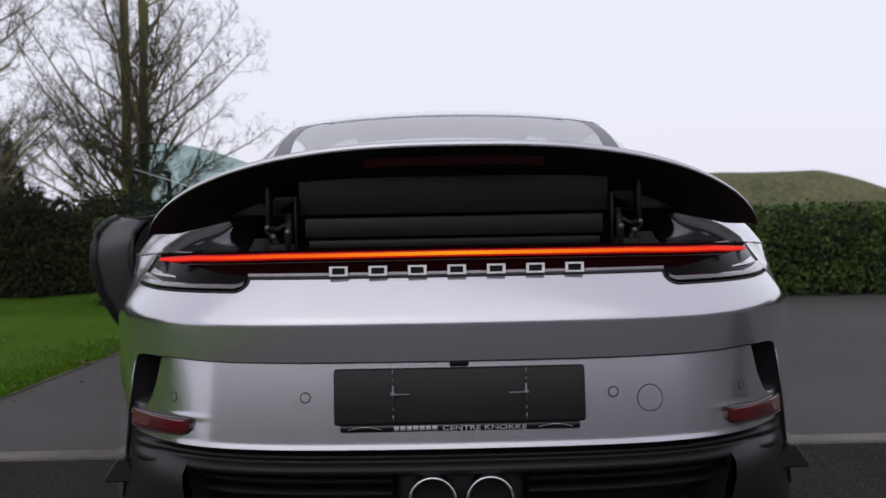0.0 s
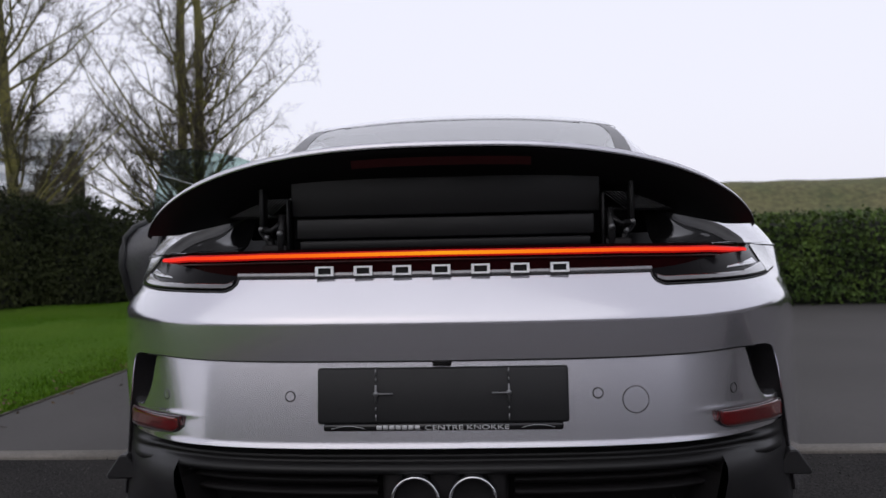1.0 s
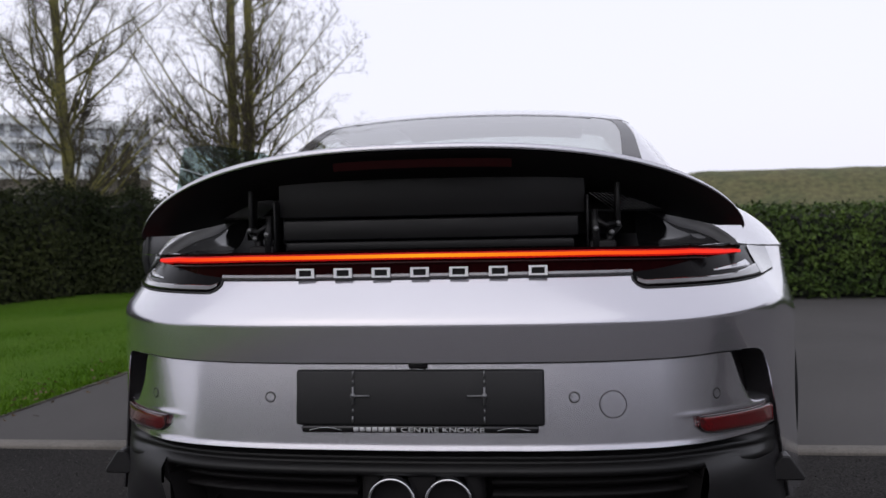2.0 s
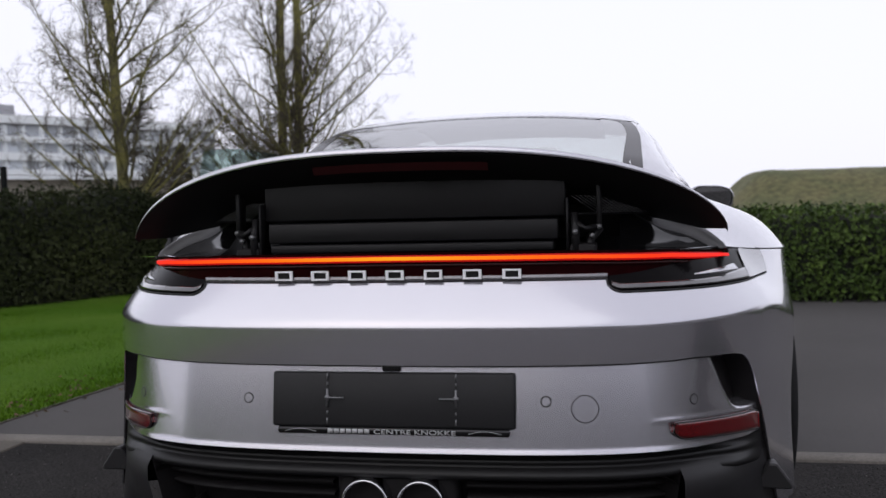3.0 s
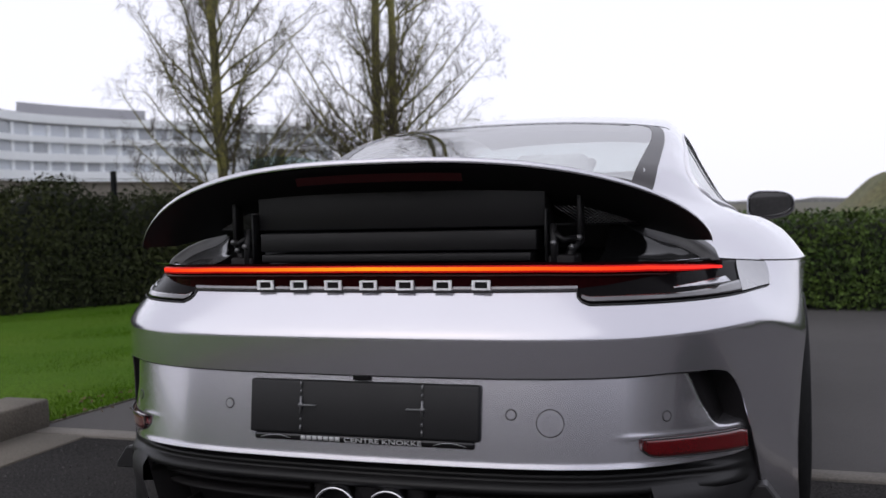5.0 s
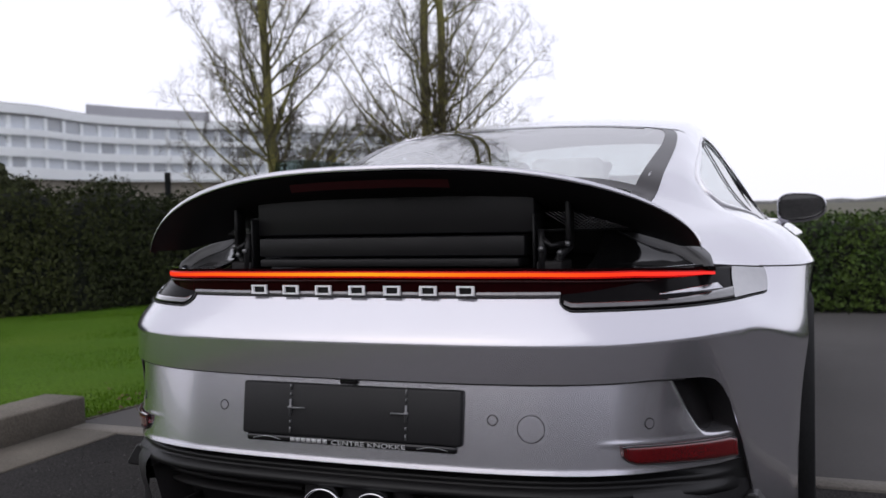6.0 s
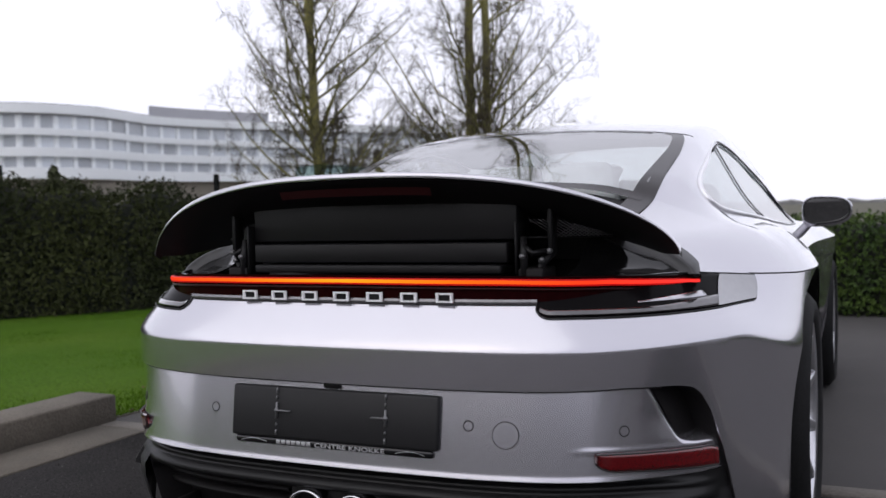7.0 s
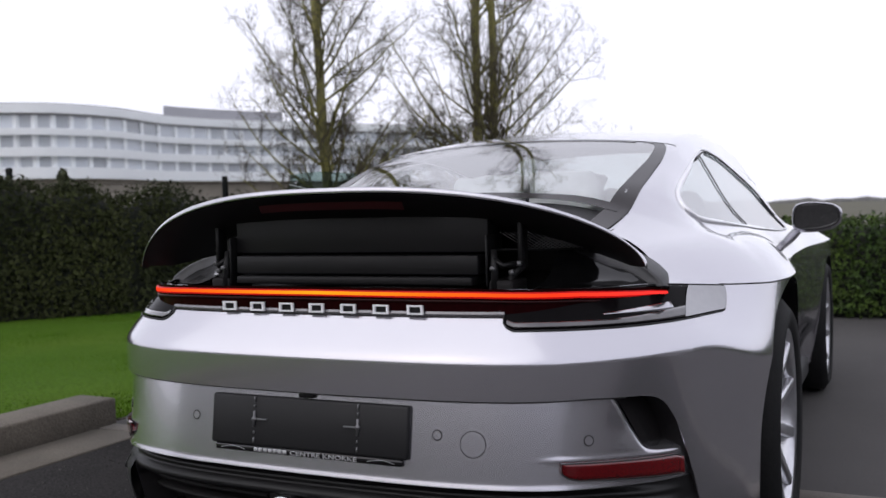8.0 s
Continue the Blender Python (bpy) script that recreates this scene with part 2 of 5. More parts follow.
def lathe(profile, sides, axis="x"):
    """A turned ring: profile of (along the axis, radius), closed round."""
    verts = []
    for k in range(sides):
        a = 2 * math.pi * k / sides
        for u, r in profile:
            verts.append((u, r * math.cos(a), r * math.sin(a)) if axis == "x" else (r * math.cos(a), u, r * math.sin(a)))
    return verts, grid_faces(sides, len(profile), flip=(axis == "x"), closed_u=True)


def prism(outline, depth, bevel=0.0):
    """An outline in x, z pushed along y by depth."""
    bm = bmesh.new()
    f = bm.faces.new([bm.verts.new((x, 0, z)) for x, z in outline])
    r = bmesh.ops.extrude_face_region(bm, geom=[f])
    for v in r["geom"]:
        if isinstance(v, bmesh.types.BMVert):
            v.co.y += depth
    bmesh.ops.recalc_face_normals(bm, faces=bm.faces[:])
    if bevel:
        bmesh.ops.bevel(bm, geom=bm.edges[:], offset=bevel, segments=1, affect="EDGES")
    return bm


# ---- ground and surroundings ----
def sheet(name, xs, ys, z, material, label, category):
    """A flat piece of ground with a gently uneven surface."""
    verts = [(x, y, z + 0.004 * noise.noise(Vector((x * 0.6, y * 0.6, 3.1)))) for x in xs for y in ys]
    ob = new(name, mesh_of(name, verts, grid_faces(len(xs), len(ys)), material))
    return tagged(ob, label, category, kind="structure")


ground = new("ground", mesh_of("ground", [(-900, -900, -0.06), (900, -900, -0.06), (900, 900, -0.06), (-900, 900, -0.06)], [(0, 1, 2, 3)], FAR_FIELD))
tagged(ground, "open dull green field reaching the horizon", "ground", kind="structure")
sheet("road", np.linspace(-2.0, 14, 60), np.linspace(-0.3, 1.518, 16), -0.006, ASPHALT, "dark coarse asphalt of the driveway", "road")
sheet("pavement", np.linspace(-2.34, 14, 60), np.linspace(1.637, 7.3, 24), -0.006, ASPHALT_PALE, "smooth grey asphalt yard in front of the hedge", "pavement")
# Unseen pale ground, added to throw light onto the lower bumper
sheet("bounce_ground", np.linspace(-2.0, 14, 30), np.linspace(-12, -0.3, 30), -0.006, ASPHALT_PALE, "unseen pale asphalt added to brighten the lower bumper", "pavement")
sheet("yard", np.linspace(-16, 14, 30), np.linspace(-40, -12, 30), -0.010, ASPHALT_PALE, "grey asphalt yard", "pavement")

# flush concrete strip across the drive, in laid lengths
strip = thing("kerb_strip", "flush pale concrete strip across the asphalt drive", "kerb", (0, 1.58, 0), kind="structure")
for i in range(14):
    x0 = -2.22 + i * 1.0
    part("strip_block", box((x0 + 0.004, 1.523, -0.08), (x0 + 0.996, 1.630, 0.004 + 0.002 * math.sin(i * 2.1)), 0.004, 1), STRIP_CONCRETE, strip)

# lawn
lawn_edge = table([-12, 1.7, 2.1, 2.7, 3.3, 4.0, 7.5, 12], [-2.30, -2.27, -2.225, -2.20, -2.165, -2.10, -1.75, -1.6])


ys = np.linspace(-12, 9.5, 60)
us = np.linspace(0, 1, 40)
verts = [(float(lawn_edge(y)) - 0.03 - u * 14, y, 0.016 + 0.02 * noise.noise(Vector((u * 20, y, 0))) - 0.02 * (1 - min(1, u * 20))) for u in us for y in ys]
lawn = tagged(new("lawn", mesh_of("lawn", verts, grid_faces(len(us), len(ys), flip=True), LAWN)), "green mown lawn beside the drive", "lawn", kind="structure")

edging = thing("lawn_edging", "narrow pale stone edging between lawn and asphalt", "kerb", (-2.2, 3, 0), kind="structure")
yy = 1.72
while yy < 9.0:
    a, b = float(lawn_edge(yy)), float(lawn_edge(yy + 0.99))
    v = [(a - 0.02, yy, -0.05), (a - 0.004, yy, -0.05), (b - 0.004, yy + 0.985, -0.05), (b - 0.02, yy + 0.985, -0.05)]
    v += [(p[0], p[1], 0.001) for p in v]
    part("edging_stone", (v, [(0, 3, 2, 1), (4, 5, 6, 7), (0, 1, 5, 4), (1, 2, 6, 5), (2, 3, 7, 6), (3, 0, 4, 7)]), CONCRETE, edging, smooth=False)
    yy += 1.0

kerb = thing("raised_kerb", "raised weathered concrete kerb beside the lawn", "kerb", (-2.3, 0, 0), kind="structure")
for i in range(9):
    y1 = 1.66 - i * 1.0
    part("kerb_stone", box((-2.47, y1 - 0.993, -0.08), (-2.23, y1, 0.125 + 0.003 * math.sin(i * 1.7)), 0.012, 2), CONCRETE, kerb)
gutter = thing("gutter", "flat concrete gutter along the kerb", "gutter", (-2.1, 0, 0), kind="structure")
for i in range(9):
    y1 = 1.518 - i * 1.0
    part("gutter_slab", box((-2.225, y1 - 0.994, -0.08), (-1.93, y1, 0.002), 0.005, 1), CONCRETE, gutter)

rng = random.Random(4)


def tufts(name, count, spot, material, size, label, category):
    """Many small blades or leaves as one object."""
    verts, faces = [], []
    for _ in range(count):
        p, h, w, lean = spot()
        a = rng.uniform(0, 6.283)
        dx, dy = math.cos(a) * w, math.sin(a) * w
        b = len(verts)
        verts += [(p[0] - dx, p[1] - dy, p[2]), (p[0] + dx, p[1] + dy, p[2]), (p[0] + lean[0], p[1] + lean[1], p[2] + h)]
        faces.append((b, b + 1, b + 2))
    return tagged(new(name, mesh_of(name, verts, faces, material, False)), label, category, kind="stuff")


def blade_spot():
    y = rng.uniform(0.3, 8.2)
    x = float(np.interp(y, [-12, 1.66, 1.67, 2.1, 2.7, 3.3, 4.0, 7.5, 12], [-2.48, -2.48, -2.275, -2.235, -2.21, -2.175, -2.11, -1.76, -1.6])) - rng.random() ** 1.3 * 5.5
    return (x, y, 0.004), rng.uniform(0.010, 0.026), 0.0026, (rng.uniform(-0.014, 0.014), rng.uniform(-0.014, 0.014))


tufts("grass", 150000, blade_spot, BLADE, 0.05, "short green grass blades of the lawn", "grass")


def leaves_over(points, count, size, spread):
    """Leaf quads scattered round surface points (position, outward way)."""
    verts, faces = [], []
    for _ in range(count):
        p, out = points()
        q = Vector(p) + Vector((rng.gauss(0, spread), rng.gauss(0, spread), rng.gauss(0, spread)))
        n = (Vector(out) + Vector((rng.gauss(0, 0.6), rng.gauss(0, 0.6), rng.gauss(0, 0.6)))).normalized()
        s = n.cross(Vector((rng.gauss(0, 1), rng.gauss(0, 1), rng.gauss(0, 1)))).normalized()
        t = n.cross(s)
        k = size * rng.uniform(0.6, 1.3)
        b = len(verts)
        verts += [q - s * k, q + t * k * 0.55 + n * k * 0.2, q + s * k, q - t * k * 0.55 + n * k * 0.2]
        faces.append((b, b + 1, b + 2, b + 3))
    return verts, faces


def hedge(name, line, heights, depth, count, leaf, material, label, ragged):
    """A hedge along a line: a twiggy core, near-black for shade, and a skin of leaves."""
    ob = thing(name, label, "hedge", (*line[0], 0))
    line = [Vector((*p, 0)) for p in line]
    seg = [(line[i + 1] - line[i]).length for i in range(len(line) - 1)]
    total = sum(seg)

    def at(s):
        i = 0
        while i < len(seg) - 1 and s > seg[i]:
            s -= seg[i]
            i += 1
        d = (line[i + 1] - line[i]).normalized()
        return line[i] + d * s, Vector((-d.y, d.x, 0))

    def height(s):
        h = float(np.interp(s / total, np.linspace(0, 1, len(heights)), heights))
        return h + ragged * (noise.noise(Vector((s * 2.3, 1.3, 0))) + 0.6 * noise.noise(Vector((s * 6.1, 4, 0))))

    n = max(8, int(total / 0.15))
    verts = []
    for i in range(n + 1):
        s = total * i / n
        p, side = at(s)
        h = height(s)
        for off, z in ((0.42, 0), (0.46, 0.5), (0.40, 0.93), (0.28, 1), (-0.28, 1), (-0.40, 0.93), (-0.46, 0.5), (-0.42, 0)):
            w = off * depth * 0.86 * (1 + 0.10 * noise.noise(Vector((s * 3, off * 4, z * 3))))
            verts.append((p.x + side.x * w, p.y + side.y * w, z * (h - 0.04)))
    part("hedge_core", (verts, grid_faces(n + 1, 8)), TWIG_SHADED, ob)

    def spot():
        s = rng.uniform(0, total)
        p, side = at(s)
        h = height(s)
        if rng.random() < 0.28:
            w = rng.uniform(-0.5, 0.5) * depth
            return (p.x + side.x * w, p.y + side.y * w, h + (ragged * 0.5 * rng.random() ** 3)), (0, 0, 1)
        k = 1 if rng.random() < 0.12 else -1
        z = h * rng.uniform(0.03, 1.0)
        w = k * depth * 0.5 * (1 + 0.12 * noise.noise(Vector((s * 3, k, z * 4))))
        return (p.x + side.x * w, p.y + side.y * w, z), (side.x * k, side.y * k, 0.25)

    v, f = leaves_over(spot, count, leaf, 0.028)
    part("foliage", (v, f), material, ob, smooth=False)
    return ob


hedge("hedge", [(-3.2, 7.25), (14.0, 7.25)], [0.80, 0.80], 0.8, 52000, 0.025, LEAF, "trimmed bright green hedge along the far side of the yard", 0.012)
hedge("hedge", [(-9.2, 2.0), (-6.9, 5.0), (-6.2, 5.9), (-5.0, 8.2), (-3.4, 8.9), (-1.0, 9.0)], [1.35, 1.34, 1.30, 1.05, 0.95, 0.95], 0.8, 42000, 0.028, LEAF_DARK,
      "dark shaggy hedge with uneven top behind the lawn", 0.21)


# bare trees
def bare_tree(at, height, seed, trunks, spread, label):
    """A bare winter tree: trunk, upswept limbs and many fine twigs."""
    r = random.Random(seed)
    ob = thing("tree", label, "tree", (*at, 0), group="bare trees by the hedge")
    wood, fine = [], []

    def limb(p, d, length, rad, level):
        n = (9, 6, 4, 3, 2)[level]
        pts, rads = [p], [rad]
        for i in range(n):
            up = (0.02, 0.055, 0.07, 0.06, 0.05)[level]
            d = (d + Vector((r.gauss(0, 0.03 if level == 0 else 0.12), r.gauss(0, 0.03 if level == 0 else 0.12), up + r.gauss(0, 0.08)))).normalized()
            p = p + d * (length / n)
            pts.append(p)
            rads.append(rad * (1 - 0.80 * (i + 1) / n))
        (wood if level < 2 else fine).append((pts, rads))
        if level >= 4 or length < 0.10:
            return
        kids = {0: 78 if len(trunks) == 1 else 62, 1: 20, 2: 7, 3: 2}[level]
        for _ in range(kids):
            f = 0.05 + 0.93 * r.random() ** 1.55 if level == 0 else r.uniform(0.12, 0.99)
            k = min(n - 1, int(f * n))
            q = pts[k].lerp(pts[k + 1], f * n - k)
            if level == 3 and q.z > 4.6:
                continue
            a = r.uniform(0, 6.283)
            base = (pts[k + 1] - pts[k]).normalized()
            side = base.cross(Vector((math.cos(a), math.sin(a), 0.2))).normalized()
            tilt = r.uniform(0.60, 1.02) if level == 0 else r.uniform(0.55, 1.15)
            way = (base * math.cos(tilt) + side * math.sin(tilt)).normalized()
            size = {0: spread * (1.12 - 0.80 * f), 1: 0.40, 2: 0.16, 3: 0.08}[level] * r.uniform(0.5, 1.12)
            limb(q, way, size, max((0.006, 0.0038, 0.0026, 0.0021)[level], rads[k] * {0: 0.30, 1: 0.50, 2: 0.55, 3: 0.65}[level]), level + 1)

    for dx, dy, lean, rad in trunks:
        limb(Vector((at[0] + dx, at[1] + dy, -0.02)), Vector((lean, 0, 1)).normalized(), height, rad, 0)

    def tubes(items, sides):
        verts, faces = [], []
        for pts, rads in items:
            b = len(verts)
            for i, p in enumerate(pts):
                d = (pts[min(i + 1, len(pts) - 1)] - pts[max(i - 1, 0)]).normalized()
                s = d.cross(Vector((0.3, 1, 0.1))).normalized()
                u = s.cross(d)
                for k in range(sides):
                    a = 6.2832 * k / sides
                    verts.append(p + (s * math.cos(a) + u * math.sin(a)) * rads[i])
            for i in range(len(pts) - 1):
                for k in range(sides):
                    x, y = b + i * sides + k, b + i * sides + (k + 1) % sides
                    faces.append((x, y, y + sides, x + sides))
        return verts, faces

    part("trunk", tubes(wood, 7), BARK, ob, "mossy trunk and limbs")
    part("crown", tubes(fine, 3), TWIG, ob, "bare fine twigs")
    return ob


bare_tree((-5.52, 8.95), 9.0, 11, [(0, 0, 0.0, 0.078)], 2.0, "bare tree with mossy trunk and upswept limbs")
bare_tree((-3.9, 10.3), 10.0, 23, [(-0.14, 0, -0.010, 0.075), (0.13, 0.06, 0.016, 0.072)], 2.15, "bare twin-stemmed tree with mossy bark")


def conifer(at, height, width, count, label):
    ob = thing("conifer", label, "shrub", (*at, 0))
    part("trunk", tube([(*at, 0), (*at, height * 0.9)], [0.03, 0.006], 6), BARK, ob)

    def spot():
        z = rng.random() ** 0.8
        a, r = rng.uniform(0, 6.283), width * (1.02 - z) * rng.uniform(0.25, 1.0) * (1.0 - 0.6 * ((z * 7) % 1.0))
        return (at[0] + r * math.cos(a), at[1] + r * math.sin(a), 0.1 + z * height), (math.cos(a), math.sin(a), 0.4)

    part("crown", leaves_over(spot, count, 0.035, 0.02), NEEDLES, ob, smooth=False)


conifer((-5.6, 10.6), 1.75, 0.75, 1000, "small dark conifer behind the hedge")
conifer((-6.75, 5.6), 1.40, 0.34, 1500, "dark pointed shrub standing out of the hedge")

# wire fence with posts behind the dark hedge
fence = thing("fence", "dark wire fence on slim posts behind the hedge", "fence", (-7.6, 6.6, 0))
way = Vector((0.50, 0.866, 0))
start = Vector((-6.84, 8.41, 0)) - way * 5.3
for i in range(5):
    p = start + way * (2.65 * i)
    part("post", box((p.x - 0.03, p.y - 0.03, 0), (p.x + 0.03, p.y + 0.03, 1.62 if i < 2 else 1.52), 0.006, 1), FENCE, fence)
a, b = start, start + way * 10.6
for z in (0.25, 0.5, 0.75, 1.0, 1.2, 1.42):
    part("wire", tube([a + Vector((0, 0, z)), b + Vector((0, 0, z))], 0.003, 4), FENCE, fence)

stake = new("marker_stake", None)
tagged(stake, "short dark stake standing behind the hedge", "stake")
stake.location = (5.9, 9.0, 0)
part("stake", box((5.87, 8.97, 0), (5.93, 9.03, 0.98), 0.008, 1), FENCE, stake)

# grassy mound, far field woods
nx, ny = 60, 24
verts = []
for i in range(nx):
    for j in range(ny):
        u, v = i / (nx - 1), j / (ny - 1)
        x, y = 6.2 + 30 * u, 56 + 22 * v
        h = 2.75 * step(0.0, 0.13, u) * (1 - step(0.66, 1.0, u)) * step(0, 0.35, v) * (1 - step(0.7, 1, v))
        verts.append((x, y, -0.05 + h + 0.10 * noise.noise(Vector((x * 0.4, y * 0.4, 0))) * min(1, h)))
tagged(new("grassy_mound", mesh_of("grassy_mound", verts, grid_faces(nx, ny, flip=True), MOUND)), "flat-topped mound of dry grass", "mound", kind="structure")

verts, faces = [], []
for i in range(140):
    az = radians(-50 + i * 0.75)
    d = 380 + 30 * math.sin(i * 0.9)
    h = 1.3 + 0.7 * noise.noise(Vector((i * 0.35, 2, 0))) + 1.3 * noise.noise(Vector((i * 1.3, 5, 0)))
    x, y = d * math.sin(az), d * math.cos(az)
    for k, (z, dd) in enumerate(((0, 0), (h * 0.7, 1), (h, 4), (h * 0.6, 9), (0, 10))):
        verts.append((x * (1 + dd / d), y * (1 + dd / d), z))
tagged(new("far_woods", mesh_of("far_woods", verts, grid_faces(140, 5), HAZED_WOODS)), "low line of bare woods on the horizon, haze in its colour", "woods", kind="stuff")


def litter_spot():
    y = rng.uniform(1.8, 7.0)
    return (float(lawn_edge(y)) + rng.gauss(-0.10, 0.16), y, 0.012), 0.012, 0.014, (rng.uniform(-0.02, 0.02), rng.uniform(-0.02, 0.02))


tufts("leaf_litter", 170, litter_spot, mat("dead_leaf", (0.10, 0.065, 0.03), 0.8, per_island=0.4, fine=0.1), 0.02, "brown dead leaves along the lawn edge", "leaves")


def grit_spot():
    return (rng.uniform(-1.9, 2.6), rng.uniform(-0.4, 1.51), -0.004), rng.uniform(0.003, 0.008), rng.uniform(0.002, 0.006), (rng.uniform(-0.004, 0.004), rng.uniform(-0.004, 0.004))


tufts("grit", 2600, grit_spot, mat("grey_grit", (0.06, 0.057, 0.054), 0.9, per_island=0.5, fine=0.1), 0.01, "loose grey grit on the dark asphalt", "grit")

# curved office building far behind the lawn
def facade_point(u, off=0.0):
    """Along the curved front: u 0 to 1."""
    az = 60 - 36 * u
    d = float(keyed(az, [24, 27, 33, 37, 41.6, 44.2, 46.2, 48.3, 50.3, 60], [174, 170, 161, 156, 148, 138.5, 135, 133.6, 134.5, 140])) + off
    az = radians(az)
    return Vector((-d * math.sin(az), d * math.cos(az), 0))


office = thing("office_building", "long white curved office building with bands of windows", "building", facade_point(0.5))
NU = 90


def band(name, z0, z1, out, material, thick=1.2, u0=0.0, u1=1.0):
    verts = []
    for i in range(NU + 1):
        u = u0 + (u1 - u0) * i / NU
        a, b = facade_point(u, -out), facade_point(u, thick)
        verts += [(a.x, a.y, z0), (a.x, a.y, z1), (b.x, b.y, z1), (b.x, b.y, z0), (a.x, a.y, z0)]
    return part(name, (verts, grid_faces(NU + 1, 5)), material, office, smooth=False)


band("plinth", -0.1, 6.4, -0.6, PLINTH)
STOREYS = ((7.9, 9.3), (10.5, 12.1), (13.0, 14.7))
for z0, z1 in ((6.4, 7.9), (9.3, 10.5), (12.1, 13.0)):
    band("floor_band", z0, z1, 0.9, FACADE)
band("cornice", 14.7, 14.95, 0.3, FACADE_GREY)
band("parapet", 14.95, 16.15, 0.9, FACADE)
band("roof_rail", 16.15, 16.27, 0.7, FACADE_GREY, 0.2)
for z0, z1 in STOREYS:
    for i in range(38):
        u0, u1 = i / 38, (i + 1) / 38
        a, b = facade_point(u0 + 0.002), facade_point(u1 - 0.002)
        v = [(a.x, a.y, z0), (b.x, b.y, z0), (b.x, b.y, z1), (a.x, a.y, z1)]
        v += [(p[0] * 1.004, p[1] * 1.004, p[2]) for p in v]
        part("window", (v, [(0, 1, 2, 3), (7, 6, 5, 4), (0, 4, 5, 1), (1, 5, 6, 2), (2, 6, 7, 3), (3, 7, 4, 0)]), FACADE_GLASS, office, smooth=False)
        c = facade_point(u0)
        part("pier", box((c.x - 0.30, c.y - 0.30, z0), (c.x + 0.30, c.y + 0.30, z1)), FACADE, office, smooth=False)
band("back_wall", 5.0, 16.0, -1.6, FACADE_GREY, 12)
band("roof", 16.0, 16.12, 0.6, FACADE, 12)
band("roof_storey", 16.4, 18.4, -6, FACADE_GREY, 20, 0.51, 0.70)

# plain low walls behind and beside the camera, unseen, added to shape the paint's reflections
wall = thing("reflected_walls", "unseen plain walls added for dark reflections in the car", "building", (-3, -16, 0), kind="structure")
part("wall", box((-24, -22, -0.02), (22.0, -15, 2.8), 0.05, 1), REFLECTED_WALL, wall, smooth=False)
part("wall", box((16, -14.99, -0.02), (22.0, 14, 3.2), 0.05, 1), REFLECTED_WALL, wall, smooth=False)
part("roof", box((15.7, -14.69, 3.2), (22.3, 14.3, 3.4), 0.03, 1), FACADE_GREY, wall, smooth=False)
part("roof", box((-24.3, -22.3, 2.8), (22.3, -14.7, 2.98), 0.03, 1), FACADE_GREY, wall, smooth=False)


# ---- the car ----
car = thing("sports_car", "silver rear-engined sports coupe with raised rear spoiler and driver door open", "car", (0, 1.1, 0))

OUT_X = [0, 0.20, 0.42, 0.585, 0.70, 0.792, 0.858, 0.914, 0.949, 0.960, 0.958, 0.922, 0.876, 0.860, 0.866, 0.895, 0.908, 0.890, 0.80, 0.62, 0.35, 0]
OUT_Y = [-0.018, -0.014, 0.006, 0.062, 0.165, 0.305, 0.45, 0.60, 0.78, 1.00, 1.20, 1.50, 1.90, 2.40, 2.90, 3.30, 3.60, 3.90, 4.2, 4.42, 4.53, 4.56]
KN = np.concatenate([[0], np.cumsum(np.hypot(np.diff(OUT_X), np.diff(OUT_Y)))])


def spline(xs, ys):
    """Natural cubic through points, as a reader."""
    n = len(xs)
    h = np.diff(xs)
    A, r = np.eye(n), np.zeros(n)
    for i in range(1, n - 1):
        A[i, i - 1:i + 2] = h[i - 1], 2 * (h[i - 1] + h[i]), h[i]
        r[i] = 6 * ((ys[i + 1] - ys[i]) / h[i] - (ys[i] - ys[i - 1]) / h[i - 1])
    m = np.linalg.solve(A, r)

    def read(x):
        x = np.clip(np.asarray(x, float), xs[0], xs[-1])
        i = np.clip(np.searchsorted(xs, x) - 1, 0, n - 2)
        a, b = xs[i + 1] - x, x - xs[i]
        return (m[i] * a**3 + m[i + 1] * b**3) / (6 * h[i]) + (ys[i] / h[i] - m[i] * h[i] / 6) * a + (ys[i + 1] / h[i] - m[i + 1] * h[i] / 6) * b

    return read


PX, PY = spline(KN, np.array(OUT_X)), spline(KN, np.array(OUT_Y))


def at_x(x):
    """Place along the outline of the rear where its half width is x."""
    return float(np.interp(x, OUT_X[:10], KN[:10]))


def at_y(y):
    return float(np.interp(y, OUT_Y[2:18], KN[2:18]))


def plan(s):
    e = 1e-3
    dx, dy = PX(s + e) - PX(s - e), PY(s + e) - PY(s - e)
    q = np.hypot(dx, dy) + 1e-9
    return PX(s), PY(s), -dy / q, dx / q


S_SIDE0, S_SIDE1 = at_y(0.42), at_y(1.0)
S_FRONT0, S_FRONT1 = at_y(3.7), KN[19]


